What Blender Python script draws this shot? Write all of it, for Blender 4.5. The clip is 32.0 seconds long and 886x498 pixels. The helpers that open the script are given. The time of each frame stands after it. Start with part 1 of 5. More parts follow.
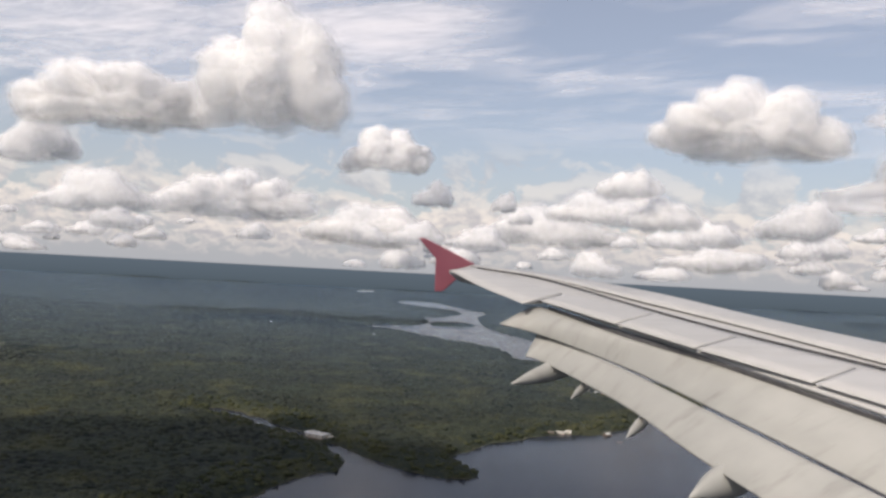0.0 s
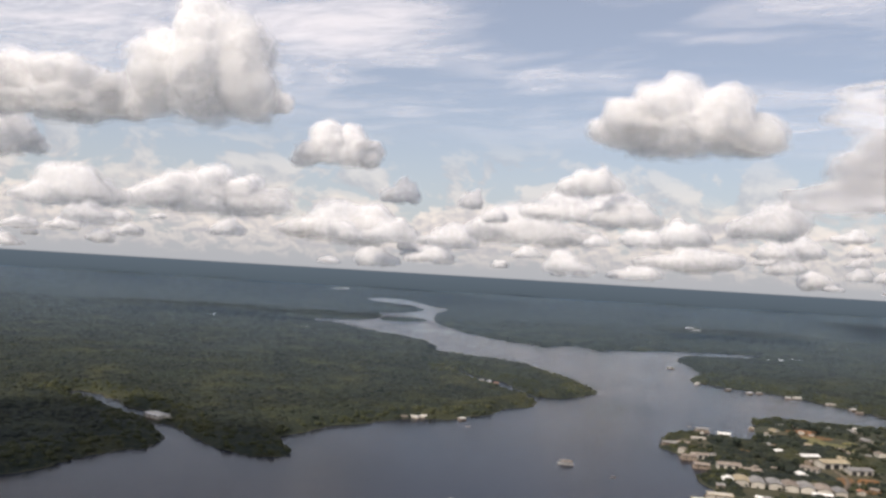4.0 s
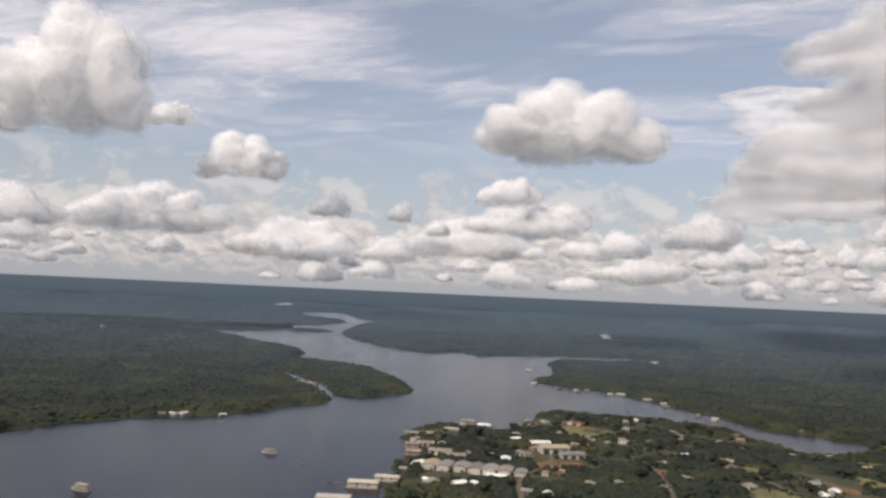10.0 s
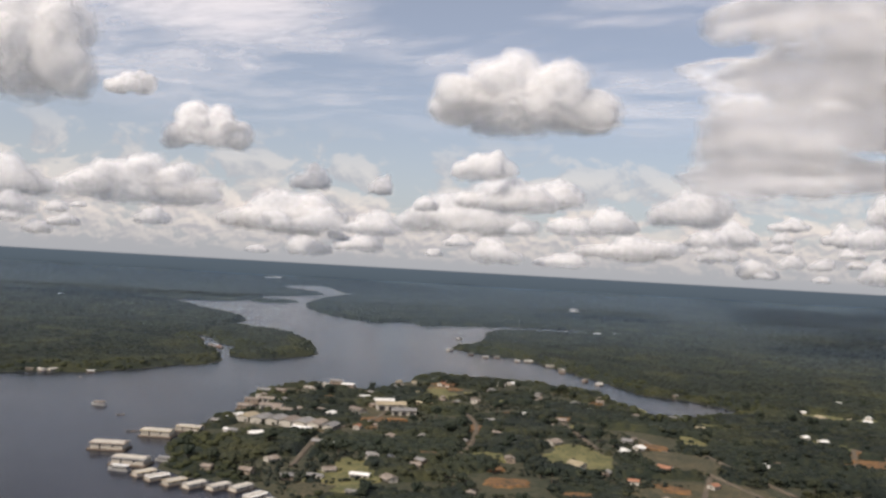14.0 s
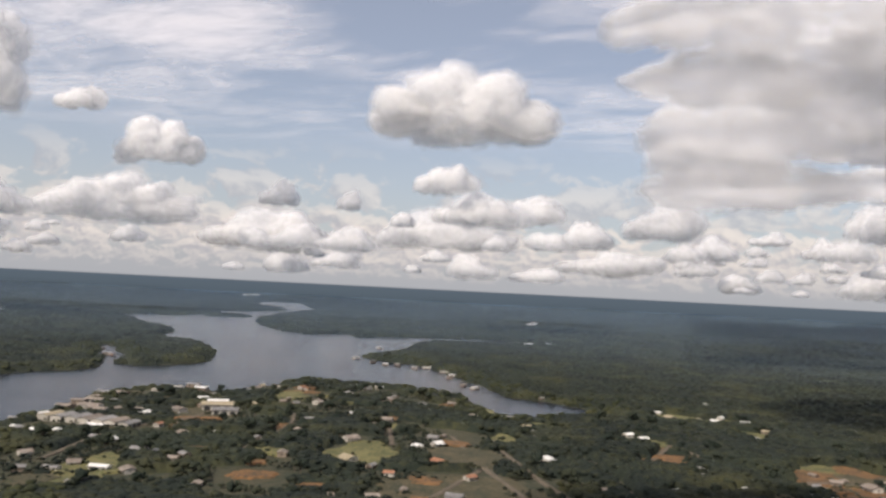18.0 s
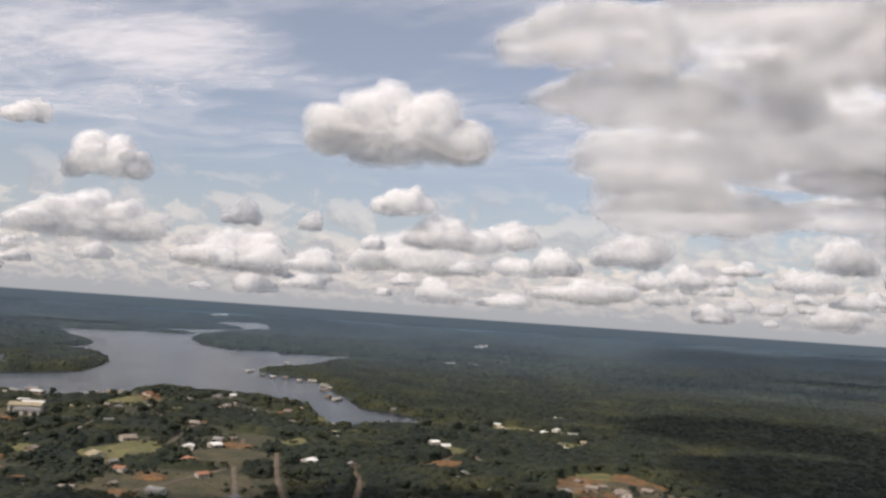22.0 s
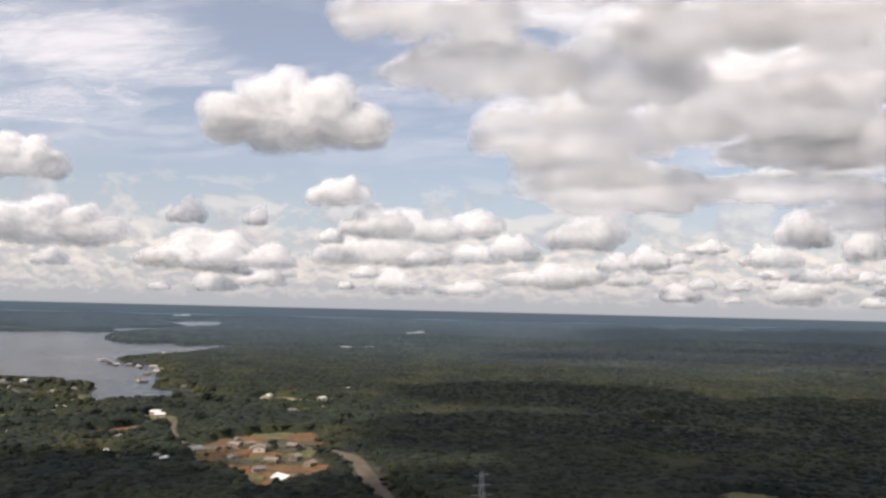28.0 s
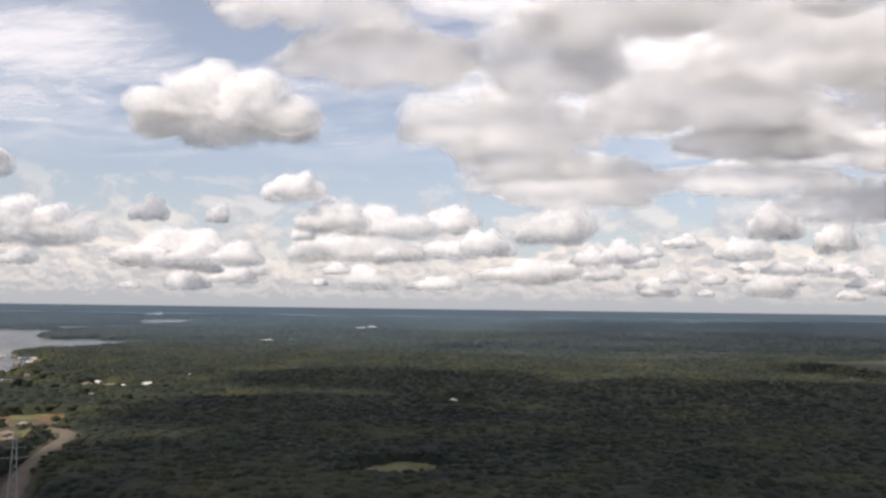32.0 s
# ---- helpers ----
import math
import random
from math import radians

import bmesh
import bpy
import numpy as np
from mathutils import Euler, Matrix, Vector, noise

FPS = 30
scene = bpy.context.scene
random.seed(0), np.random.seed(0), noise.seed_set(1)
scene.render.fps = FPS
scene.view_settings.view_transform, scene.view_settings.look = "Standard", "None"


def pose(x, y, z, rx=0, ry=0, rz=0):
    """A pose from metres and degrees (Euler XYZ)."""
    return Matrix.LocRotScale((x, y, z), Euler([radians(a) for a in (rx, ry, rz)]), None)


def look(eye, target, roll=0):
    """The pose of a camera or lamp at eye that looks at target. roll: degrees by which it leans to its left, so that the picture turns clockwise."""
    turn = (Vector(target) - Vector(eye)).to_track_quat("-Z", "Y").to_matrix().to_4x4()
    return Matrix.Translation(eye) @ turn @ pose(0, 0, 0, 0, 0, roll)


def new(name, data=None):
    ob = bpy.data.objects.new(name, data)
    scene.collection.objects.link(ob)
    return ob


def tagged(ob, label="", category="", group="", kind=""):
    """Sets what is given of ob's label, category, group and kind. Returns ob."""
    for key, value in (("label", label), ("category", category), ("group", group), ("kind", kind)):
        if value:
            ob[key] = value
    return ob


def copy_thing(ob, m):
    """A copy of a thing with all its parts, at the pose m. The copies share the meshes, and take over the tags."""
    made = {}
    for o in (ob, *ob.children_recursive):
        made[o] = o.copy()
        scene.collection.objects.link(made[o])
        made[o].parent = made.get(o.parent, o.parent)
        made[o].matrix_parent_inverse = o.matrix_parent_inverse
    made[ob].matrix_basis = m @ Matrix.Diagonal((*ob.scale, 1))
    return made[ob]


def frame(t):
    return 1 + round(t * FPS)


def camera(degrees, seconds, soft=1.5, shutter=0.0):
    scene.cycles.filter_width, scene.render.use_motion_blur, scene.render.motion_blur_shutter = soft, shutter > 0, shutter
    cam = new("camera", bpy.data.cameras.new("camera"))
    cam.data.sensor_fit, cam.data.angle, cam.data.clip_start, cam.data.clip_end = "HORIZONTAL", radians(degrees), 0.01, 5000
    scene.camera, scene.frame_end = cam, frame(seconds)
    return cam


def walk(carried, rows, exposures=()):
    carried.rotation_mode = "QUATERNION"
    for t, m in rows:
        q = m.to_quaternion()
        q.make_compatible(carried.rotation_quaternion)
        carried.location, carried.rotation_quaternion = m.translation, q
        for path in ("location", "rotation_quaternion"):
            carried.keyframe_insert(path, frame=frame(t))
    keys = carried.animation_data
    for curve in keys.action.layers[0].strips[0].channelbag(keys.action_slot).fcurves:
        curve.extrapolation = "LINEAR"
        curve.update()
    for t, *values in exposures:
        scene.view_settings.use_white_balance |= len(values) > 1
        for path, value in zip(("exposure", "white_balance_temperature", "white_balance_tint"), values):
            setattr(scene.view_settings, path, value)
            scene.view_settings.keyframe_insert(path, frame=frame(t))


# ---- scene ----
cam = camera(59.0, 32.0, soft=2.8)
METRES, EYE, TILT, LEAN, TURN = 1000.0, 129.0, 1.86, -3.0, 0.0
SINK = 0.0115  # degrees a second by which the path's own pitch drifts
ROWS = [
    (0.0, 0.0, 0.0, 0.0, 0.0, 0.0, -0.0),
    (0.5, 0.0146, -0.0007, -0.0014, -0.1, 0.46, -0.1),
    (1.0, 0.0304, -0.0004, -0.0033, -0.2, 0.98, -0.14),
    (1.5, 0.0451, -0.0011, -0.0049, -0.24, 1.35, -0.36),
    (2.0, 0.0607, -0.0009, -0.0065, -0.27, 1.92, -0.62),
    (2.5, 0.0749, -0.0009, -0.0082, -0.27, 2.21, -0.74),
    (3.0, 0.0907, -0.0016, -0.0099, -0.16, 1.54, -0.74),
    (3.5, 0.1055, -0.002, -0.0114, -0.13, 0.65, -0.58),
    (5.5, 0.1679, -0.0047, -0.0174, -0.09, -0.45, 0.17),
    (6.0, 0.1835, -0.0047, -0.0191, -0.07, 0.0, 0.47),
    (6.5, 0.198, -0.0044, -0.0209, -0.1, 0.27, 0.61),
    (7.0, 0.2137, -0.0043, -0.0227, -0.2, 0.54, 0.59),
    (7.5, 0.2283, -0.0043, -0.0248, -0.36, 1.13, 0.55),
    (8.0, 0.2441, -0.0035, -0.0267, -0.63, 1.94, 0.48),
    (8.5, 0.2582, -0.0031, -0.0285, -0.97, 2.61, 0.4),
    (9.0, 0.2741, -0.0043, -0.03, -1.25, 2.32, 0.39),
    (9.5, 0.289, -0.0042, -0.032, -1.5, 1.69, 0.34),
    (10.0, 0.3051, -0.0039, -0.0338, -1.73, 1.43, 0.31),
    (10.5, 0.3199, -0.005, -0.0353, -1.82, 1.23, 0.36),
    (11.0, 0.3357, -0.0061, -0.0368, -1.79, 1.74, 0.42),
    (11.5, 0.3506, -0.0063, -0.0385, -1.56, 1.66, 0.34),
    (12.0, 0.3666, -0.0064, -0.0406, -1.31, 0.84, 0.2),
    (12.5, 0.3815, -0.0068, -0.0423, -1.12, 0.7, 0.03),
    (13.0, 0.3978, -0.007, -0.0444, -0.92, 0.49, -0.39),
    (13.5, 0.4128, -0.0071, -0.0461, -0.83, -0.11, -0.48),
    (14.0, 0.4291, -0.0066, -0.0481, -0.8, -0.16, -0.23),
    (14.5, 0.4441, -0.0061, -0.0501, -0.79, -0.04, 0.08),
    (16.5, 0.5055, -0.0047, -0.0579, -0.61, 0.36, 0.71),
    (17.0, 0.5216, -0.0042, -0.0598, -0.74, 1.4, 0.7),
    (17.5, 0.5366, -0.0038, -0.0619, -0.76, 1.57, 0.52),
    (18.0, 0.5527, -0.0034, -0.0637, -0.71, 1.29, 0.13),
    (18.5, 0.5675, -0.0028, -0.0656, -0.7, 1.59, -0.16),
    (19.0, 0.5838, -0.0021, -0.0676, -0.68, 1.96, -0.29),
    (19.5, 0.5985, -0.0014, -0.0696, -0.79, 2.45, -0.3),
    (20.0, 0.6147, -0.001, -0.0713, -1.03, 3.21, -0.33),
    (20.5, 0.6296, -0.0005, -0.0733, -1.22, 4.08, -0.38),
    (21.0, 0.6457, 0.0002, -0.0753, -1.36, 4.67, -0.53),
    (21.5, 0.6606, 0.0004, -0.0771, -1.39, 4.97, -0.71),
    (22.0, 0.6769, -0.0002, -0.0787, -1.18, 3.29, -0.93),
    (22.5, 0.6917, 0.0005, -0.0803, -0.92, 2.55, -1.04),
    (23.0, 0.7076, 0.0008, -0.082, -0.53, 2.28, -0.92),
    (23.5, 0.7225, 0.0011, -0.0837, -0.24, 1.6, -0.66),
    (24.0, 0.7385, 0.0019, -0.0855, -0.08, 0.82, -0.27),
    (24.5, 0.7532, 0.002, -0.0869, -0.12, 1.54, 0.06),
    (25.0, 0.7692, 0.0025, -0.0887, -0.32, 2.74, 0.25),
    (25.5, 0.7841, 0.0032, -0.0906, -0.59, 3.48, 0.38),
    (27.5, 0.8432, 0.0063, -0.0995, -1.37, 2.81, 1.33),
    (28.0, 0.8602, 0.0063, -0.1014, -1.39, 2.91, 1.6),
    (28.5, 0.876, 0.0064, -0.1033, -1.36, 2.7, 1.73),
    (29.0, 0.8932, 0.0063, -0.1052, -1.39, 2.88, 1.92),
    (29.5, 0.9091, 0.0064, -0.1072, -1.4, 2.9, 2.0),
    (30.0, 0.9264, 0.006, -0.1091, -1.31, 2.13, 1.9),
    (30.5, 0.9423, 0.0058, -0.1111, -1.25, 1.16, 1.78),
    (31.0, 0.9595, 0.0059, -0.1133, -1.3, 0.89, 1.86),
    (31.5, 0.9748, 0.0073, -0.1155, -1.39, 1.96, 2.0),
    (32.0, 0.9923, 0.0078, -0.1176, -1.52, 2.82, 2.19),
]
walk(cam, [(t, pose(0, 0, EYE, TILT, LEAN, TURN) @ pose(METRES * x, METRES * y, METRES * z, 90 + pitch - SINK * t, roll, yaw)) for t, x, y, z, yaw, pitch, roll in ROWS],
     exposures=[(t, stops + 0.06, 6900, 15.0) for t, stops in ((0.0, -0.10), (3.0, -0.05), (7.0, -0.12), (9.0, -0.18), (11.5, -0.28), (13.0, -0.33), (14.0, -0.18), (17.0, -0.12),
                                                             (20.0, -0.20), (22.0, -0.20), (24.0, -0.03), (28.0, 0.0), (30.0, 0.0), (32.0, 0.06))])

# ---- world, sun ----
SUN_ELEVATION, SUN_AZIMUTH = radians(48), radians(216)   # azimuth clockwise from +y
SUN_DIR = Vector((math.sin(SUN_AZIMUTH) * math.cos(SUN_ELEVATION), math.cos(SUN_AZIMUTH) * math.cos(SUN_ELEVATION), math.sin(SUN_ELEVATION)))
sun = new("sun", bpy.data.lights.new("sun", "SUN"))
sun.data.energy, sun.data.angle, sun.data.color = 3.9, radians(0.6), (1.0, 0.94, 0.83)
sun.matrix_world = look((0, 0, 900), Vector((0, 0, 900)) - SUN_DIR)


class Nodes:
    """A small writer of node trees."""

    def __init__(self, tree):
        self.tree = tree
        tree.nodes.clear()

    def add(self, kind, **settings):
        node = self.tree.nodes.new(kind)
        for key, value in settings.items():
            if key in ("operation", "blend_type", "data_type", "sky_type", "noise_dimensions", "feature", "interpolation_type", "noise_type", "clamp"):
                if key == "operation": node.operation = value
                elif key == "blend_type": node.blend_type = value
                elif key == "data_type": node.data_type = value
                elif key == "sky_type": node.sky_type = value
                elif key == "noise_dimensions": node.noise_dimensions = value
                elif key == "feature": node.feature = value
                elif key == "clamp": node.clamp = value
            else:
                node.inputs[key.replace("_", " ")].default_value = value
        return node

    def link(self, a, b):
        self.tree.links.new(a, b)

    def math(self, op, a, b=None, c=None, clamp=False):
        node = self.tree.nodes.new("ShaderNodeMath")
        node.operation, node.use_clamp = op, clamp
        for i, v in enumerate((a, b, c)):
            if v is None:
                continue
            if isinstance(v, (int, float)):
                node.inputs[i].default_value = v
            else:
                self.link(v, node.inputs[i])
        return node.outputs[0]

    def ramp(self, fac, low, high):
        """Smooth step of fac from low to high."""
        node = self.tree.nodes.new("ShaderNodeMapRange")
        node.interpolation_type = "SMOOTHSTEP"
        self.link(fac, node.inputs[0])
        node.inputs[1].default_value, node.inputs[2].default_value = low, high
        return node.outputs[0]

    def mix(self, fac, a, b, blend="MIX"):
        node = self.tree.nodes.new("ShaderNodeMix")
        node.data_type, node.blend_type = "RGBA", blend
        for socket, v in ((node.inputs[0], fac), (node.inputs[6], a), (node.inputs[7], b)):
            if isinstance(v, (int, float)):
                socket.default_value = v
            elif isinstance(v, tuple):
                socket.default_value = (*v, 1.0)
            else:
                self.link(v, socket)
        return node.outputs[2]

    def noise(self, vector, scale, detail=4.0, rough=0.55, distortion=0.0):
        node = self.tree.nodes.new("ShaderNodeTexNoise")
        if vector is not None:
            self.link(vector, node.inputs["Vector"])
        node.inputs["Scale"].default_value, node.inputs["Detail"].default_value = scale, detail
        node.inputs["Roughness"].default_value, node.inputs["Distortion"].default_value = rough, distortion
        return node.outputs[0]

    def stretch(self, vector, s, at=(0, 0, 0)):
        node = self.tree.nodes.new("ShaderNodeMapping")
        self.link(vector, node.inputs[0])
        node.inputs["Scale"].default_value, node.inputs["Location"].default_value = s, at
        return node.outputs[0]


def make_world():
    world = bpy.data.worlds.new("sky")
    world.use_nodes = True
    scene.world = world
    n = Nodes(world.node_tree)
    sky = n.tree.nodes.new("ShaderNodeTexSky")
    sky.sky_type, sky.sun_disc = "NISHITA", False
    sky.sun_elevation, sky.sun_rotation = SUN_ELEVATION, SUN_AZIMUTH
    sky.air_density, sky.dust_density, sky.ozone_density = 1.0, 2.0, 1.0
    way = n.tree.nodes.new("ShaderNodeTexCoord").outputs["Generated"]
    part_xyz = n.tree.nodes.new("ShaderNodeSeparateXYZ")
    n.link(way, part_xyz.inputs[0])
    x, y, z = part_xyz.outputs
    blue = n.mix(1.0, sky.outputs[0], (0.121, 0.122, 0.124), "MULTIPLY")
    # a faint milky tone in the blue
    thin = n.mix(0.22, blue, (0.82, 0.84, 0.88))
    # whitish air towards the horizon
    low = n.ramp(z, 0.20, -0.02)
    milky = n.mix(n.math("MULTIPLY", low, 0.62), thin, (0.52, 0.59, 0.67))
    # far banks of cumulus, beyond the built ones
    side = n.tree.nodes.new("ShaderNodeCombineXYZ")
    n.link(n.math("ARCTAN2", x, y), side.inputs[0])
    n.link(n.math("MULTIPLY", z, 1.7), side.inputs[1])
    def bank(scale, shift, low, high, bottom, top):
        field = n.stretch(side.outputs[0], (1, 1, 1), shift)
        puffs = n.noise(field, scale, 6.0, 0.60, 0.35)
        above = n.noise(n.stretch(field, (1, 1, 1), (0.10 / scale, 0.34 / scale, 0)), scale, 6.0, 0.60, 0.35)
        band = n.math("MULTIPLY", n.ramp(z, bottom, bottom + 0.012), n.ramp(z, top, top * 0.55))
        cover = n.math("MULTIPLY", n.ramp(n.math("MULTIPLY_ADD", band, 0.10, puffs), low, high), band)
        return cover, n.ramp(n.math("SUBTRACT", puffs, above), -0.13, 0.13)

    clouded = milky
    for setting in ((14.0, (0.3, 0.7, 0.2), 0.55, 0.63, 0.03, 0.19, 0.5), (24.0, (1.3, 0.1, 0.6), 0.53, 0.60, 0.016, 0.12, 0.8), (44.0, (0.4, 1.1, 0.3), 0.52, 0.60, 0.006, 0.075, 0.75)):
        cover, shade = bank(*setting[:-1])
        strength = setting[-1]
        clouded = n.mix(n.math("MULTIPLY", cover, strength), clouded, n.mix(shade, (0.49, 0.50, 0.55), (0.92, 0.88, 0.83)))
    clouded = n.mix(n.math("MULTIPLY", n.ramp(z, 0.070, 0.002), 0.70), clouded, (0.44, 0.47, 0.51))
    # forest out to the horizon, the blue of haze put into its colour
    hazed_far_land = n.mix(n.ramp(z, -0.028, 0.002), (0.085, 0.118, 0.148), (0.105, 0.145, 0.185))
    whole = n.mix(n.ramp(z, 0.0005, -0.0008), clouded, hazed_far_land)
    back = n.tree.nodes.new("ShaderNodeBackground")
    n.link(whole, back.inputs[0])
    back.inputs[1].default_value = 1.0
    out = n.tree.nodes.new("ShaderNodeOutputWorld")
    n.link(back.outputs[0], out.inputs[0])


make_world()


# ---- materials ----
def material(name):
    m = bpy.data.materials.new(name)
    m.use_nodes = True
    n = Nodes(m.node_tree)
    bsdf = n.tree.nodes.new("ShaderNodeBsdfPrincipled")
    out = n.tree.nodes.new("ShaderNodeOutputMaterial")
    n.link(bsdf.outputs[0], out.inputs[0])
    place = n.tree.nodes.new("ShaderNodeNewGeometry")
    return m, n, bsdf, place


def bump(n, bsdf, height, strength, distance):
    node = n.tree.nodes.new("ShaderNodeBump")
    node.inputs["Strength"].default_value, node.inputs["Distance"].default_value = strength, distance
    n.link(height, node.inputs["Height"])
    n.link(node.outputs[0], bsdf.inputs["Normal"])


def mottled(name, a, b, big, small, rough=0.9, relief=0.3, metal=0.0, by_object=0.0):
    """A dull surface that varies between two colours at two scales, in metres."""
    m, n, bsdf, place = material(name)
    p = place.outputs["Position"]
    f1, f2 = n.noise(p, 1.0 / big, 3.0), n.noise(p, 1.0 / small, 5.0)
    fac = n.math("MULTIPLY_ADD", f2, 0.6, n.math("MULTIPLY", f1, 0.4))
    colour = n.mix(n.ramp(fac, 0.36, 0.64), a, b)
    if by_object:
        who = n.tree.nodes.new("ShaderNodeObjectInfo").outputs["Random"]
        grey = n.math("MULTIPLY_ADD", who, by_object, 1.0 - by_object / 2)
        node = n.tree.nodes.new("ShaderNodeVectorMath")
        node.operation = "SCALE"
        n.link(colour, node.inputs[0])
        n.link(grey, node.inputs["Scale"])
        colour = node.outputs[0]
    n.link(colour, bsdf.inputs["Base Color"])
    bsdf.inputs["Roughness"].default_value, bsdf.inputs["Metallic"].default_value = rough, metal
    if relief:
        bump(n, bsdf, f2, relief, small * 0.4)
    return m


def foliage(name, dark, mid, light, crown=3.4):
    """Leaf canopy: stands of trees, single crowns and leaf clumps differ in colour and height; shade in the gaps is
    painted.
    """
    m, n, bsdf, place = material(name)
    p = place.outputs["Position"]
    cells = n.tree.nodes.new("ShaderNodeTexVoronoi")
    cells.inputs["Scale"].default_value, cells.inputs["Randomness"].default_value = 1 / crown, 1.0
    n.link(p, cells.inputs["Vector"])
    one = n.tree.nodes.new("ShaderNodeSeparateColor")
    n.link(cells.outputs["Color"], one.inputs[0])
    stand = n.noise(p, 1 / 80.0, 5.0, 0.65)
    leaf = n.noise(p, 1 / 1.1, 4.0, 0.7)
    c = n.mix(n.ramp(stand, 0.38, 0.64), dark, mid)
    # pale patches: lighter stands, and sunlit parts of the canopy put into the colour
    c = n.mix(n.math("MULTIPLY", n.ramp(n.noise(p, 1 / 60.0, 6.0, 0.7), 0.48, 0.68), 0.68), c, light)
    c = n.mix(n.math("MULTIPLY", n.ramp(one.outputs[0], 0.50, 1.0), 0.36), c, light)
    # shade in the gaps between crowns, put into the colour
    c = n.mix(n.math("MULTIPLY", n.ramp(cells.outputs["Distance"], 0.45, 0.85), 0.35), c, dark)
    # darker hollows among the leaves, painted as shade
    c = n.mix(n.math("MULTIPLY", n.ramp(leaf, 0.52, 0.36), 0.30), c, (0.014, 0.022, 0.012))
    n.link(c, bsdf.inputs["Base Color"])
    bsdf.inputs["Roughness"].default_value = 0.8
    bsdf.inputs["Specular IOR Level"].default_value = 0.15
    rough = n.math("MULTIPLY_ADD", leaf, 0.35, n.math("MULTIPLY", cells.outputs["Distance"], -0.6))
    bump(n, bsdf, rough, 0.75, crown * 0.55)
    return m


def water_material():
    m, n, bsdf, place = material("river_water")
    p = place.outputs["Position"]
    drift = n.noise(n.stretch(p, (0.5, 1.0, 1.0)), 1 / 140.0, 4.0, 0.6)
    wave = n.noise(p, 1 / 2.2, 5.0, 0.65)
    n.link(n.mix(drift, (0.011, 0.014, 0.023), (0.019, 0.022, 0.032)), bsdf.inputs["Base Color"])
    n.link(n.math("MULTIPLY_ADD", drift, 0.12, 0.16), bsdf.inputs["Roughness"])
    bsdf.inputs["IOR"].default_value = 1.33
    bsdf.inputs["Specular IOR Level"].default_value = 0.34
    bump(n, bsdf, wave, 0.15, 0.30)
    return m


def cloud_material(name, most, low, high, scale, onward=0.60):
    """One layer of cloud: it scatters light to both sides, and is torn by gaps that let the rest through."""
    m, n, bsdf, place = material(name)
    p = place.outputs["Position"]
    n.tree.nodes.remove(bsdf)
    near = n.tree.nodes.new("ShaderNodeBsdfDiffuse")
    beyond = n.tree.nodes.new("ShaderNodeBsdfTranslucent")
    for node in (near, beyond):
        node.inputs[0].default_value = (0.997, 0.996, 0.998, 1)
    both = n.tree.nodes.new("ShaderNodeMixShader")
    both.inputs[0].default_value = onward
    n.link(near.outputs[0], both.inputs[1])
    n.link(beyond.outputs[0], both.inputs[2])
    clear = n.tree.nodes.new("ShaderNodeBsdfTransparent")
    whole = n.tree.nodes.new("ShaderNodeMixShader")
    torn = n.math("MULTIPLY_ADD", n.noise(p, 1 / scale, 5.0, 0.62), 0.6, n.math("MULTIPLY", n.noise(p, 0.3 / scale, 2.0, 0.5), 0.4))
    n.link(n.math("MULTIPLY", n.ramp(torn, low, high), most), whole.inputs[0])
    n.link(clear.outputs[0], whole.inputs[1])
    n.link(both.outputs[0], whole.inputs[2])
    n.link(whole.outputs[0], n.tree.nodes["Material Output"].inputs[0])
    return m


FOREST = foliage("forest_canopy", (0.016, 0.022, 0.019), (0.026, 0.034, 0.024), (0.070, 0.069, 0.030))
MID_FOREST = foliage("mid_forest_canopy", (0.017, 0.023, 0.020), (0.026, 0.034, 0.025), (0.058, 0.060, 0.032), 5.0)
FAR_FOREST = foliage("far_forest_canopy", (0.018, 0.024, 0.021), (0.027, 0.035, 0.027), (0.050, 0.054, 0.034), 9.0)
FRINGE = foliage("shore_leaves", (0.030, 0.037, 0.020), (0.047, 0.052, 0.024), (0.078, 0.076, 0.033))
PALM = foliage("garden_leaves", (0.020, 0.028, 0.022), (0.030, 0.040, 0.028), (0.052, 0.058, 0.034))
FLOOR = mottled("forest_floor", (0.022, 0.030, 0.016), (0.060, 0.056, 0.030), 50, 5, 0.95, 0.5)
WATER = water_material()
MIST = cloud_material("cloud_mist", 0.20, 0.38, 0.68, 48)
RIM = cloud_material("cloud_rim", 0.30, 0.24, 0.64, 55)
BILLOW = cloud_material("cloud_billow", 0.34, -0.2, 0.50, 60)
CORE = cloud_material("cloud_core", 0.28, -1.0, 0.0, 60)
SOFT_MIST = cloud_material("soft_cloud_mist", 0.15, 0.36, 0.62, 46, 0.84)
SOFT_RIM = cloud_material("soft_cloud_rim", 0.23, 0.28, 0.60, 55, 0.84)
SOFT = cloud_material("soft_cloud", 0.17, 0.06, 0.62, 100, 0.86)
SOIL = mottled("orange_soil", (0.055, 0.043, 0.024), (0.23, 0.112, 0.040), 9, 2.2, 0.95, 0.4)
SCRUB = mottled("scrubby_ground", (0.026, 0.033, 0.017), (0.100, 0.080, 0.042), 12, 2.0, 0.95, 0.4)
GRASS = mottled("short_grass", (0.055, 0.066, 0.024), (0.185, 0.165, 0.066), 12, 1.8, 0.95, 0.3)
TRACK = mottled("dirt_track", (0.085, 0.068, 0.050), (0.15, 0.12, 0.088), 9, 1.2, 0.95, 0.2)
BARK = mottled("bark", (0.07, 0.05, 0.035), (0.14, 0.11, 0.08), 2, 0.2, 0.9, 0.4)
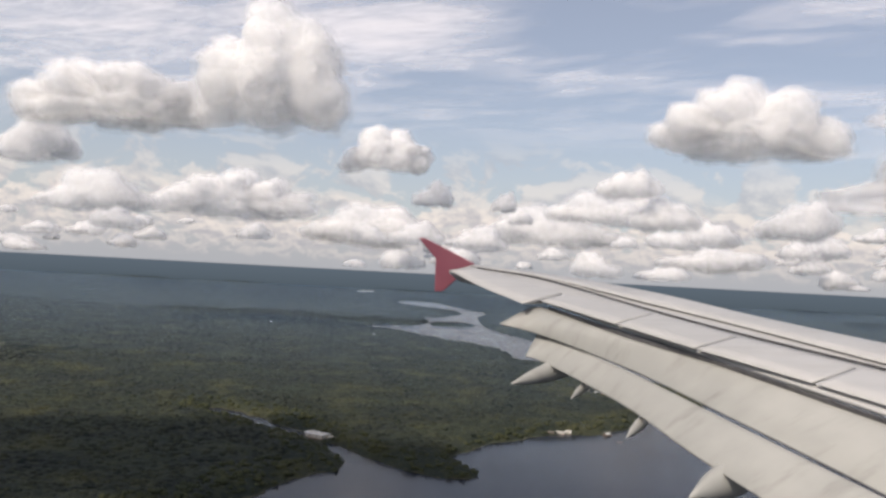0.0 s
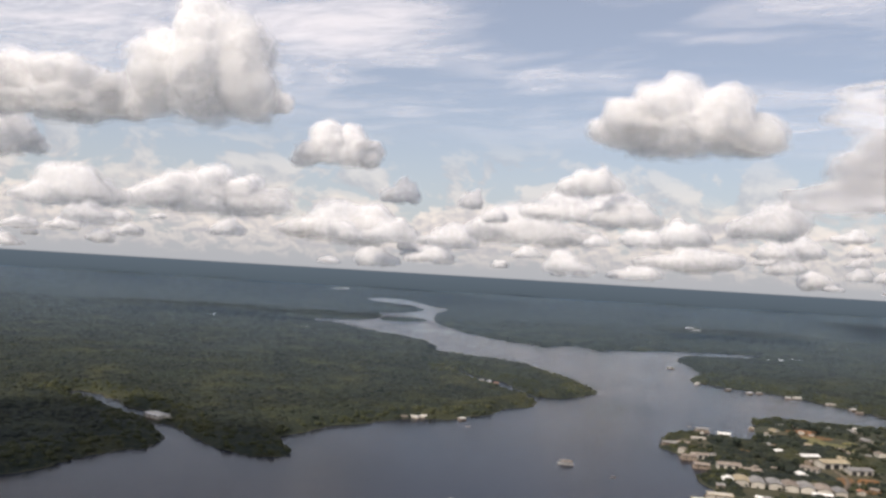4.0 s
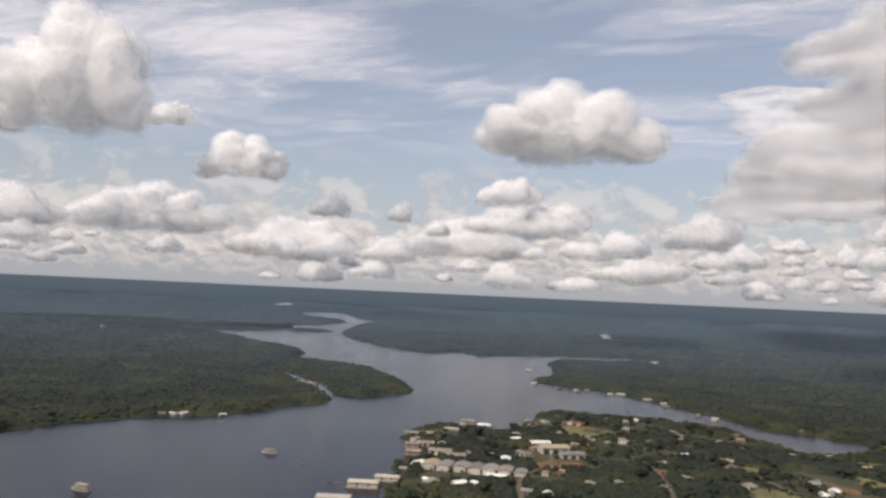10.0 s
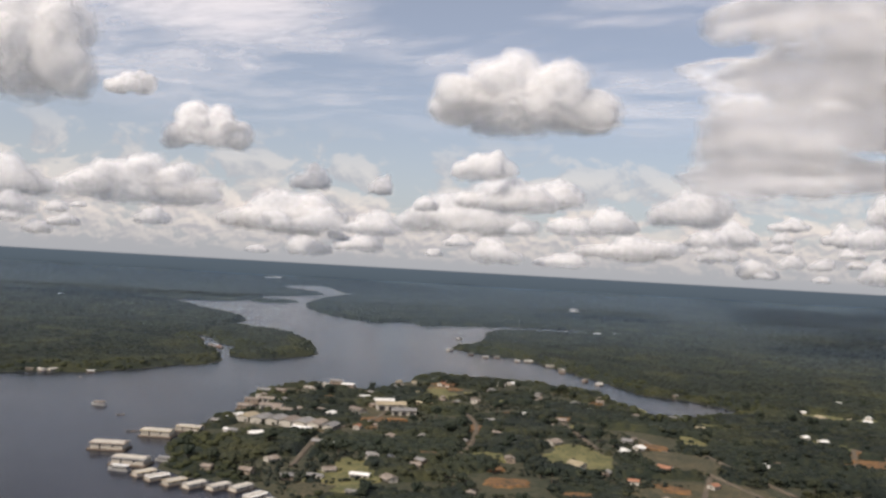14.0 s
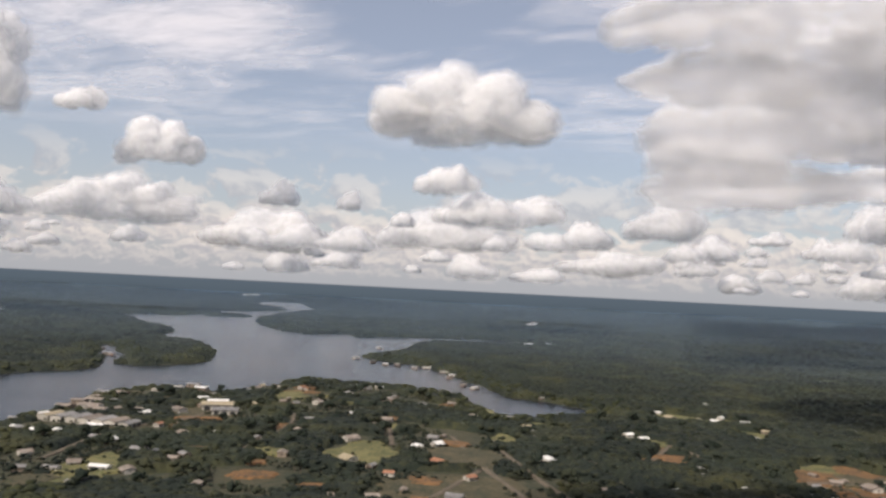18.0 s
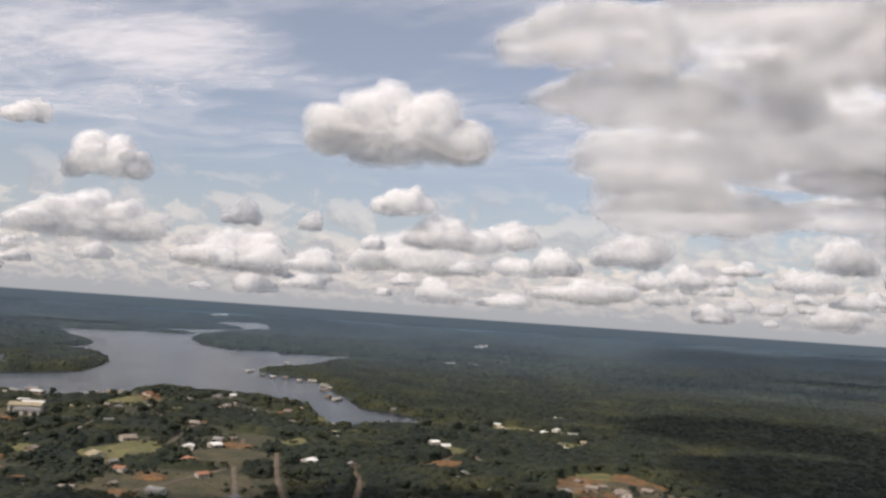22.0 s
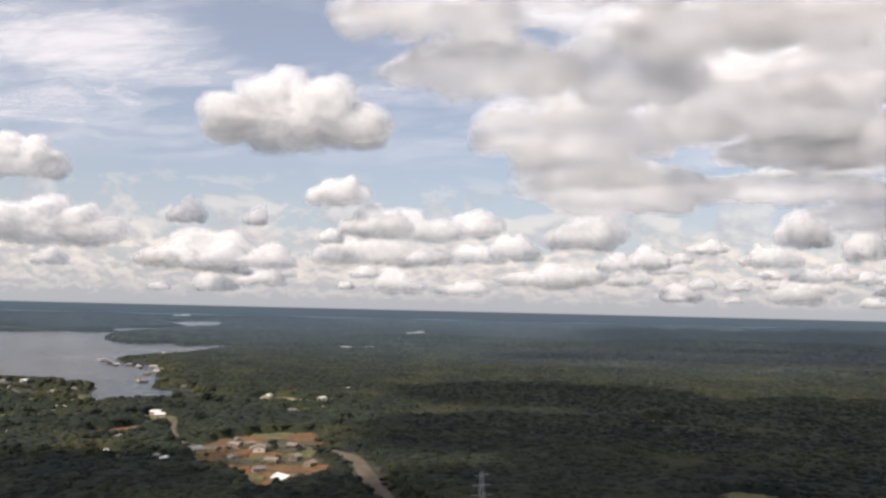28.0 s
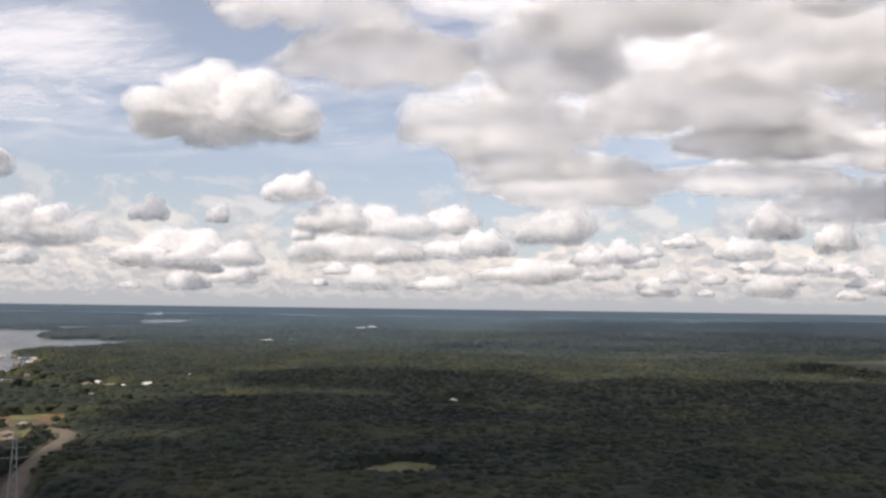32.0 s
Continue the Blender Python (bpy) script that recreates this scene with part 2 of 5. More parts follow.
ROOFS = [mottled("roof_zinc", (0.20, 0.19, 0.18), (0.36, 0.345, 0.32), 5, 0.7, 0.45, 0.1, 0.3, 0.3),
         mottled("roof_white", (0.68, 0.67, 0.64), (0.80, 0.79, 0.76), 5, 0.8, 0.5, 0.1, 0.0, 0.2),
         mottled("roof_rusty", (0.20, 0.155, 0.12), (0.34, 0.30, 0.26), 4, 0.6, 0.7, 0.1, 0.2, 0.3),
         mottled("roof_clay", (0.26, 0.12, 0.07), (0.36, 0.18, 0.11), 4, 0.5, 0.85, 0.2, 0.0, 0.3),
         mottled("roof_straw", (0.30, 0.25, 0.165), (0.43, 0.37, 0.26), 4, 0.5, 0.85, 0.2, 0.0, 0.3)]
PLANK = mottled("weathered_plank", (0.16, 0.12, 0.09), (0.30, 0.25, 0.20), 3, 0.3, 0.85, 0.2, 0.0, 0.4)
PLASTER = mottled("pale_plaster", (0.40, 0.37, 0.32), (0.55, 0.52, 0.46), 3, 0.4, 0.9, 0.1, 0.0, 0.3)
DARK = mottled("dark_opening", (0.02, 0.02, 0.022), (0.045, 0.045, 0.045), 1, 0.2, 0.4, 0.0)
HULL = mottled("boat_paint", (0.26, 0.26, 0.26), (0.46, 0.45, 0.43), 3, 0.3, 0.5, 0.05, 0.0, 0.5)
STEEL = mottled("galvanised_steel", (0.30, 0.31, 0.32), (0.45, 0.46, 0.47), 2, 0.2, 0.5, 0.05, 0.8)


# ---- small tools ----
def lattice(ix, iy, iz, seed):
    h = (ix.astype(np.int64) * 374761393 + iy.astype(np.int64) * 668265263 + iz.astype(np.int64) * 2147483647 + seed * 1274126177) & 0xFFFFFFFF
    h = ((h ^ (h >> 13)) * 1274126177) & 0xFFFFFFFF
    h = ((h ^ (h >> 16)) * 2246822519) & 0xFFFFFFFF
    return ((h ^ (h >> 15)) & 0xFFFFFF) / float(0xFFFFFF)


def grain(x, y, z=None, seed=0):
    """Smooth value noise, 0 to 1, on arrays."""
    z = np.zeros_like(x) if z is None else z
    ix, iy, iz = np.floor(x), np.floor(y), np.floor(z)
    fx, fy, fz = x - ix, y - iy, z - iz
    fx, fy, fz = (f * f * (3 - 2 * f) for f in (fx, fy, fz))
    total = 0.0
    for a in (0, 1):
        for b in (0, 1):
            for c in (0, 1):
                w = (fx if a else 1 - fx) * (fy if b else 1 - fy) * (fz if c else 1 - fz)
                total = total + w * lattice(ix + a, iy + b, iz + c, seed)
    return total


def spline(points, steps=5, closed=False):
    """A smooth line through control points (Catmull-Rom)."""
    p = np.array(points, float)
    q = np.vstack([p[-1], p, p[0], p[1]]) if closed else np.vstack([2 * p[0] - p[1], p, 2 * p[-1] - p[-2]])
    out = []
    for i in range(1, len(q) - 2):
        for k in range(steps):
            t = k / steps
            a, b, c, d = q[i - 1], q[i], q[i + 1], q[i + 2]
            out.append(0.5 * (2 * b + (c - a) * t + (2 * a - 5 * b + 4 * c - d) * t * t + (3 * b - a - 3 * c + d) * t ** 3))
    if not closed:
        out.append(p[-1])
    return np.array(out)


def away(x, y, line, closed=False):
    """Distance from points to a line."""
    a = line if closed else line[:-1]
    b = np.roll(line, -1, 0) if closed else line[1:]
    best = np.full(x.shape, 1e12)
    for (ax, ay), (bx, by) in zip(a, b):
        dx, dy = bx - ax, by - ay
        t = np.clip(((x - ax) * dx + (y - ay) * dy) / (dx * dx + dy * dy + 1e-9), 0, 1)
        best = np.minimum(best, (x - ax - t * dx) ** 2 + (y - ay - t * dy) ** 2)
    return np.sqrt(best)


def inside(x, y, ring):
    hit = np.zeros(x.shape, bool)
    for (ax, ay), (bx, by) in zip(ring, np.roll(ring, -1, 0)):
        if ay == by:
            continue
        cross = ((ay > y) != (by > y)) & (x < (bx - ax) * (y - ay) / (by - ay) + ax)
        hit ^= cross
    return hit


def mesh_of(name, verts, faces, mat, smooth=True):
    """A mesh from arrays of corners and of equal-sided faces."""
    me = bpy.data.meshes.new(name)
    verts, faces = np.asarray(verts, np.float32), np.asarray(faces, np.int32)
    k = faces.shape[1]
    me.vertices.add(len(verts))
    me.vertices.foreach_set("co", verts.ravel())
    me.loops.add(faces.size)
    me.loops.foreach_set("vertex_index", faces.ravel())
    me.polygons.add(len(faces))
    me.polygons.foreach_set("loop_start", np.arange(0, faces.size, k, dtype=np.int32))
    me.polygons.foreach_set("use_smooth", np.full(len(faces), smooth))
    me.update(calc_edges=True)
    me.validate()
    me.materials.append(mat)
    return me


def part(name, bm, mat, parent=None, label=""):
    """Links a bmesh as one mesh object under a thing or a part."""
    me = bpy.data.meshes.new(name)
    bm.normal_update()
    bm.to_mesh(me)
    bm.free()
    me.materials.append(mat)
    ob = new(name, me)
    if parent is not None:
        ob.parent = parent
    return tagged(ob, label=label) if label else ob


def box(w, l, h, at=(0, 0, 0), bm=None, bevel=0.0, turn=0.0):
    """A block that stands on its place."""
    bm = bm or bmesh.new()
    m = Matrix.Translation((at[0], at[1], at[2] + h / 2)) @ Matrix.Rotation(turn, 4, "Z") @ Matrix.Diagonal((w, l, h, 1))
    made = bmesh.ops.create_cube(bm, size=1.0, matrix=m)
    if bevel:
        edges = list({e for v in made["verts"] for e in v.link_edges})
        bmesh.ops.bevel(bm, geom=edges, offset=bevel, segments=2, affect="EDGES", profile=0.5)
    return bm


def prism(outline, y0, y1, bm=None):
    """A solid from an outline in x and z, drawn out along y."""
    bm = bm or bmesh.new()
    a = [bm.verts.new((x, y0, z)) for x, z in outline]
    b = [bm.verts.new((x, y1, z)) for x, z in outline]
    bm.faces.new(a)
    bm.faces.new(b[::-1])
    for i in range(len(a)):
        j = (i + 1) % len(a)
        bm.faces.new((a[j], a[i], b[i], b[j]))
    bmesh.ops.recalc_face_normals(bm, faces=bm.faces)
    return bm


# ---- the river, its shores and the land ----
WEST_BANK = [(-200, -1000), (-255, -200), (-215, 150), (-170, 320), (-108, 430), (-88, 475), (-58, 515), (-62, 545), (-92, 585), (-128, 622),
             (-165, 655), (-200, 690), (-192, 700), (-152, 668), (-118, 632), (-95, 606), (-62, 562), (-28, 528), (0, 504), (22, 502), (30, 520), (16, 560),
             (62, 626), (100, 657), (145, 674), (198, 745), (225, 778), (205, 850), (188, 890), (160, 950), (122, 1040), (132, 1046)]
LAKE_SHORE = [(175, 965), (205, 915), (222, 838), (255, 826), (303, 893), (262, 1065), (190, 1170), (120, 1240), (122, 1330), (82, 1430), (-20, 1570),
              (-80, 1690), (-190, 1800), (-150, 1900), (-60, 1960), (-30, 2150), (-60, 2300), (20, 2420), (60, 2700), (-120, 3050), (-195, 3480), (-60, 3600),
              (90, 3000), (160, 2800), (120, 2450), (112, 2150), (138, 1860), (225, 1606), (300, 1488), (335, 1460), (390, 1525), (418, 1440), (470, 1480)]
TOWN_SHORE = [(520, 1500), (620, 1540), (735, 1535), (745, 1470), (660, 1410), (545, 1370), (518, 1214), (500, 1115), (462, 1050), (510, 988), (552, 945), (588, 835), (607, 785),
              (628, 715), (658, 690), (694, 648), (676, 624), (636, 600), (606, 600), (602, 645), (587, 695), (555, 726), (502, 744), (437, 756),
              (410, 712), (385, 655), (338, 668), (313, 640), (298, 600), (312, 545), (302, 520), (292, 480), (292, 440), (299, 415), (301, 390), (308, 374), (323, 366), (340, 362), (360, 350), (374, 336)]
SOUTH_REACH = [(384, 300), (390, 240), (380, 100), (350, -200), (200, -900), (500, -2200), (600, -4900), (300, -4900), (150, -2300)]
SHORE = spline(WEST_BANK + LAKE_SHORE + TOWN_SHORE + SOUTH_REACH, 4, True)
ISLAND = spline([(-25, 2010), (20, 1985), (60, 1990), (95, 2040), (60, 2075), (10, 2060)], 4, True)


def dry(x, y):
    """Metres inland from the shore; negative on the water."""
    d = away(x, y, SHORE, True) * np.where(inside(x, y, SHORE), -1, 1)
    e = away(x, y, ISLAND, True) * np.where(inside(x, y, ISLAND), 1, -1)
    d = np.maximum(d, e)
    wobble = (grain(x / 21, y / 21, seed=3) - 0.5) * 9 + (grain(x / 8, y / 8, seed=4) - 0.5) * 5
    return d + wobble * np.clip(1.2 - np.abs(d) / 60, 0, 1)


def rise(x, y, d):
    """Height of the ground, d metres inland."""
    hill = grain(x / 320, y / 320, seed=8) * 0.7 + grain(x / 120, y / 120, seed=9) * 0.3
    tall = np.clip((y - 1300) / 2500, 0, 1) * 12 + 5
    calm = 1 - 0.85 * np.exp(-(((x - 520) / 330) ** 2 + ((y - 480) / 260) ** 2) ** 2)
    return np.where(d < 0, np.maximum(d * 0.25, -3.0), np.clip(d / 5, 0, 1) * 1.0) + hill * tall * calm * np.clip((d - 8) / 160, 0, 1)


def ground_at(x, y):
    x, y = np.array([float(x)]), np.array([float(y)])
    return float(rise(x, y, dry(x, y))[0])


def steps(lo, hi, fine_lo, fine_hi, fine, grow):
    mid = list(np.arange(fine_lo, fine_hi + 0.1, fine))
    up, down, s = [mid[-1]], [mid[0]], fine
    while up[-1] < hi:
        s *= grow
        up.append(min(hi, up[-1] + s))
    s = fine
    while down[-1] > lo:
        s *= grow
        down.append(max(lo, down[-1] - s))
    return np.array(down[:0:-1] + mid + up[1:])


def make_ground():
    xs = steps(-4990, 4990, -360, 960, 4.5, 1.035)
    ys = steps(-4990, 4990, 300, 1060, 4.5, 1.03)
    gx, gy = np.meshgrid(xs, ys)
    fx, fy = gx.ravel(), gy.ravel()
    z = rise(fx, fy, dry(fx, fy))
    nx, ny = len(xs), len(ys)
    i = np.arange(nx * ny).reshape(ny, nx)
    faces = np.stack([i[:-1, :-1], i[:-1, 1:], i[1:, 1:], i[1:, :-1]], -1).reshape(-1, 4)
    ob = new("ground", mesh_of("ground", np.stack([fx, fy, z], -1), faces, FLOOR))
    tagged(ob, "low tropical land with dark forest floor along the river", "ground", kind="structure")
    w = new("water", mesh_of("water", [(-4990, -4990, 0), (4990, -4990, 0), (4990, 4990, 0), (-4990, 4990, 0)], [(0, 1, 2, 3)], WATER))
    tagged(w, "calm dark grey-brown water of a broad river", "river", kind="structure")


make_ground()

# ---- clearings and tracks ----
CLEARINGS = [("grass_clearing", GRASS, 520, 437, 24, 34, "yellow-green grass field with bare patches between trees"),
             ("scrub_clearing", SCRUB, 572, 358, 46, 36, "half-cleared building plots with dry scrub and soil"),
             ("soil_clearing", SOIL, 773, 388, 19, 22, "bare orange soil of a building site beside the road"),
             ("soil_clearing", SOIL, 812, 352, 18, 26, "bare orange soil of a building site beside the road"),
             ("soil_clearing", SOIL, 796, 370, 19, 34, "bare orange soil of a building site beside the road"),
             ("scrub_clearing", SCRUB, 766, 400, 10, 8, "trampled dry scrub on the building site"),
             ("scrub_clearing", SCRUB, 806, 378, 16, 12, "rubble and dry scrub on the building site"),
             ("soil_clearing", SOIL, 776, 360, 12, 9, "orange earth heap on the building site"),
             ("grass_clearing", GRASS, 786, 448, 19, 18, "green strip above the building site"),
             ("soil_clearing", SOIL, 692, 449, 17, 16, "small bare patch of orange soil among trees"),
             ("grass_clearing", GRASS, 395, 374, 15, 34, "bright mown lawn beside a white building"),
             ("scrub_clearing", SCRUB, 402, 545, 26, 22, "grey paved yard round the warehouses"),
             ("soil_clearing", SOIL, 446, 672, 16, 12, "sandy open ground near the river bank"),
             ("grass_clearing", GRASS, 445, 640, 16, 20, "pale grass near the river bank"),
             ("soil_clearing", SOIL, 563, 417, 9, 7, "orange soil yard round a new house"),
             ("grass_clearing", GRASS, 533, 528, 15, 11, "dry grass at the end of a track"),
             ("grass_clearing", GRASS, 655, 925, 14, 11, "sandy yard of a riverside house"),
             ("soil_clearing", SOIL, 706, 498, 10, 9, "orange soil at a bend of the track"),
             ("grass_clearing", GRASS, 784, 605, 22, 16, "yellow grass strip with a few houses"),
             ("soil_clearing", SOIL, 779, 437, 8, 5, "bare orange bank above the building site"),
             ("soil_clearing", SOIL, 808, 430, 9, 14, "bare orange bank above the building site"),
             ("soil_clearing", SOIL, 399, 520, 12, 11, "brown earth yard beside the warehouses"),
             ("soil_clearing", SOIL, 452, 699, 18, 8, "brown earth by the river front houses"),
             ("soil_clearing", SOIL, 467, 509, 13, 11, "brown earth plot among trees"),
             ("soil_clearing", SOIL, 532, 560, 9, 8, "orange soil yard of a house by the road"),
             ("grass_clearing", GRASS, 440, 657, 10, 14, "yellow grass by the river front houses"),
             ("grass_clearing", GRASS, 668, 612, 14, 12, "sandy beach at the small bay"),
             ("grass_clearing", GRASS, 752, 618, 20, 22, "yellow grass yard round hillside houses"),
             ("grass_clearing", GRASS, 695, 512, 17, 15, "yellow grass strip among trees"),
             ("grass_clearing", GRASS, 784, 552, 15, 20, "yellow grass yard round a hillside house"),
             ("grass_clearing", GRASS, 990, 308, 18, 20, "pale scrubby grass among the trees"),
             ("grass_clearing", GRASS, 1017, 518, 17, 20, "bright grass plot in the forest"),
             ("soil_clearing", SOIL, 770, 426, 15, 24, "bare orange soil of a building site beside the road"),
             ("scrub_clearing", SCRUB, 796, 424, 16, 18, "grey rubble and dry scrub on the building site"),
             ("soil_clearing", SOIL, 808, 332, 15, 17, "bare orange soil round a white shed"),
             ("soil_clearing", SOIL, 799, 447, 11, 17, "raw orange bank above the building site"),
             ("soil_clearing", SOIL, 706, 466, 16, 8, "pale orange earth plot among trees"),
             ("scrub_clearing", SCRUB, 578, 442, 22, 34, "olive-brown open field beside a dirt road"),
             ("grass_clearing", GRASS, 604, 500, 9, 20, "yellow verge along a dirt road"),
             ("scrub_clearing", SCRUB, 730, 380, 16, 9, "pale yard with rubble round houses"),
             ("soil_clearing", SOIL, 722, 362, 13, 9, "earth yard round small houses")]
plot = random.Random(21)
for k in range(44):
    spot, size = (plot.uniform(300, 650), plot.uniform(335, 715)), plot.uniform(5.0, 12.0)
    kind_, mat_, text_ = (("soil_clearing", SOIL, "small earth yard between houses and trees"), ("scrub_clearing", SCRUB, "trampled yard with dry scrub"),
                          ("grass_clearing", GRASS, "small patch of pale grass between trees"))[k % 3]
    if spot[0] < 320 and spot[1] > 480 or spot[1] > 640 and spot[0] < 400:
        continue
    CLEARINGS.append((kind_, mat_, *spot, size, size * plot.uniform(0.6, 1.1), text_))
for k in range(16):   # rubble, scrub and worked earth on the building site
    spot = (plot.uniform(760, 818), plot.uniform(335, 412))
    kind_, mat_, text_ = (("scrub_clearing", SCRUB, "dark scrub and rubble on the building site"), ("soil_clearing", SOIL, "worked orange earth on the building site"),
                          ("grass_clearing", GRASS, "yellow weeds on the building site"))[k % 3]
    CLEARINGS.append((kind_, mat_, *spot, plot.uniform(4, 8), plot.uniform(4, 8), text_))
TRACKS = [[(528, 545), (531, 520), (536, 464)], [(572, 502), (585, 425), (597, 376), (604, 340), (612, 250)], [(545, 330), (559, 352), (584, 410)],
          [(600, 462), (612, 400), (625, 342), (632, 250)], [(622, 445), (650, 440), (680, 447), (712, 505)], [(712, 505), (722, 470), (738, 430), (752, 412)],
          [(752, 412), (781, 417), (801, 413), (821, 402), (833, 386), (842, 348), (853, 305), (862, 281), (874, 250), (890, 190), (908, 60), (935, -200)], [(462, 560), (466, 510), (455, 440), (430, 385)],
          [(366, 390), (372, 472), (398, 520), (405, 560)], [(639, 455), (652, 405), (655, 340)]]
TRACKS = [spline(t, 6) for t in TRACKS]


def make_clearings():
    for k, (name, mat, cx, cy, rx, ry, label) in enumerate(CLEARINGS):
        rings, spokes = 7, 40
        a = np.arange(spokes) * 2 * np.pi / spokes
        edge = 0.45 + 0.7 * grain(9 + 1.4 * np.cos(a), 9 + 1.4 * np.sin(a), seed=20 + k) + 0.45 * grain(9 + 3.5 * np.cos(a), 9 + 3.5 * np.sin(a), seed=70 + k)
        r = (np.arange(1, rings + 1) / rings)[:, None]
        x, y = cx + rx * r * edge * np.cos(a), cy + ry * r * edge * np.sin(a)
        x, y = np.append(x.ravel(), cx), np.append(y.ravel(), cy)
        d = dry(x, y)
        z = rise(x, y, d) + np.append(np.repeat(np.where(np.arange(rings) == rings - 1, -0.1, 0.35 + 0.01 * k), spokes), 0.35 + 0.01 * k)
        quads = [(j * spokes + i, j * spokes + (i + 1) % spokes, (j + 1) * spokes + (i + 1) % spokes, (j + 1) * spokes + i) for j in range(rings - 1) for i in range(spokes)]
        me = bpy.data.meshes.new(name)
        me.from_pydata(np.stack([x, y, z], -1).tolist(), [], quads + [(len(x) - 1, i, (i + 1) % spokes) for i in range(spokes)])
        me.materials.append(mat)
        tagged(new(name, me), label, "clearing", kind="structure")


def make_tracks():
    for k, line in enumerate(TRACKS):
        d = np.gradient(line, axis=0)
        d /= np.linalg.norm(d, axis=1)[:, None] + 1e-9
        side = np.stack([-d[:, 1], d[:, 0]], -1)
        half = 3.0 if k == 6 else 1.25
        rows = []
        for s, lift in ((-1.25, -0.1), (-1.0, 0.55), (-0.4, 0.62), (0, 0.6), (0.4, 0.62), (1.0, 0.55), (1.25, -0.1)):
            p = line + side * half * s * (1 + 0.25 * (grain(line[:, :1] / 6, line[:, 1:] / 6, seed=k) - 0.5))
            z = rise(p[:, 0], p[:, 1], dry(p[:, 0], p[:, 1])) + lift + 0.015 * k
            rows.append(np.column_stack([p, z]))
        v = np.concatenate(rows)
        m = len(line)
        f = [(j * m + i, j * m + i + 1, (j + 1) * m + i + 1, (j + 1) * m + i) for j in range(6) for i in range(m - 1)]
        tagged(new("road", mesh_of("road", v, [q[::-1] for q in f], TRACK)), "narrow pale dirt road between trees and houses", "road", kind="structure")


make_clearings()
make_tracks()

# ---- houses ----
TAKEN = []   # places kept free of trees: x, y, radius


def anchor(name, x, y, z, turn=0.0):
    ob = new(name)
    ob.empty_display_size = 1.0
    ob.matrix_world = pose(x, y, z, 0, 0, turn)
    return ob


def gable_roof(w, l, base, pitch, over, thick, mat, parent, name="roof"):
    """Two sloping sheets over a ridge along y, with the ridge cap as a piece of its own."""
    hw, top = w / 2 + over, base + (w / 2 + over) * pitch
    outline = [(-hw, base), (0, top), (hw, base), (hw, base + thick), (0, top + thick), (-hw, base + thick)]
    bm = prism(outline, -l / 2 - over, l / 2 + over)
    roof = part(name, bm, mat, parent)
    cap = prism([(-0.18, top + thick - 0.08), (0, top + thick + 0.07), (0.18, top + thick - 0.08)], -l / 2 - over - 0.02, l / 2 + over + 0.02)
    part("ridge_cap", cap, mat, roof)
    for k in range(max(2, int(l / 1.5))):
        yk = -l / 2 + (k + 0.5) * l / max(2, int(l / 1.5))
        rib = prism([(-hw, base + thick - 0.02), (0, top + thick - 0.02), (hw, base + thick - 0.02), (hw, base + thick + 0.05), (0, top + thick + 0.05), (-hw, base + thick + 0.05)], yk - 0.05, yk + 0.05)
        part("sheet_seam", rib, mat, roof)
    return roof


def walls_of(w, l, h, pitch, mat, parent):
    outline = [(-w / 2, -0.6), (w / 2, -0.6), (w / 2, h), (0, h + w / 2 * pitch), (-w / 2, h)]
    return part("wall", prism(outline, -l / 2, l / 2), mat, parent)


def openings(w, l, h, wall):
    """Door, windows with frame and pane on the four sides."""
    part("door", box(0.08, 0.8, 1.8, (-w / 2 - 0.02, l * 0.12, 0)), DARK, wall)
    for sx in (-1, 1):
        for yk in (-l * 0.28, l * 0.36) if sx < 0 else (-l * 0.25, l * 0.25):
            frame_ = part("window", box(0.07, 1.0, 0.9, (sx * (w / 2 + 0.015), yk, h * 0.45)), PLASTER, wall)
            part("pane", box(0.05, 0.8, 0.7, (sx * (w / 2 + 0.045), yk, h * 0.45 + 0.1)), DARK, wall)
    for sy in (-1, 1):
        part("window", box(0.9, 0.07, 0.9, (0, sy * (l / 2 + 0.015), h * 0.45)), DARK, wall)


def house(w, l, h, roof_mat, wall_mat, pitch=0.36, veranda=False, name="house"):
    ob = anchor(name, 0, 0, 0)
    wall = walls_of(w, l, h, pitch, wall_mat, ob)
    openings(w, l, h, wall)
    gable_roof(w, l, h - 0.12, pitch, 0.45, 0.10, roof_mat, ob)
    if veranda:
        part("veranda_roof", prism([(-w / 2 - 2.0, h - 0.75), (-w / 2 + 0.05, h - 0.25), (-w / 2 + 0.05, h - 0.15), (-w / 2 - 2.0, h - 0.65)], -l / 2, l / 2), roof_mat, ob)
        for yk in (-l / 2 + 0.15, 0, l / 2 - 0.15):
            part("post", box(0.14, 0.14, h - 0.1, (-w / 2 - 1.85, yk, -0.6)), PLANK, ob)
    return ob


def shed(w, l, h, roof_mat, bays=3):
    """A long open store with a ridge roof on posts and a low wall."""
    ob = anchor("shed", 0, 0, 0)
    walls_of(w, l, h, 0.25, PLASTER, ob)
    gable_roof(w, l, h - 0.1, 0.25, 0.6, 0.12, roof_mat, ob)
    for k in range(bays):
        part("gate", box(0.08, l / bays * 0.6, h * 0.75, (-w / 2 - 0.03, -l / 2 + (k + 0.5) * l / bays, 0)), DARK, ob)
        part("gate", box(0.08, l / bays * 0.6, h * 0.75, (w / 2 + 0.03, -l / 2 + (k + 0.5) * l / bays, 0)), DARK, ob)
    return ob


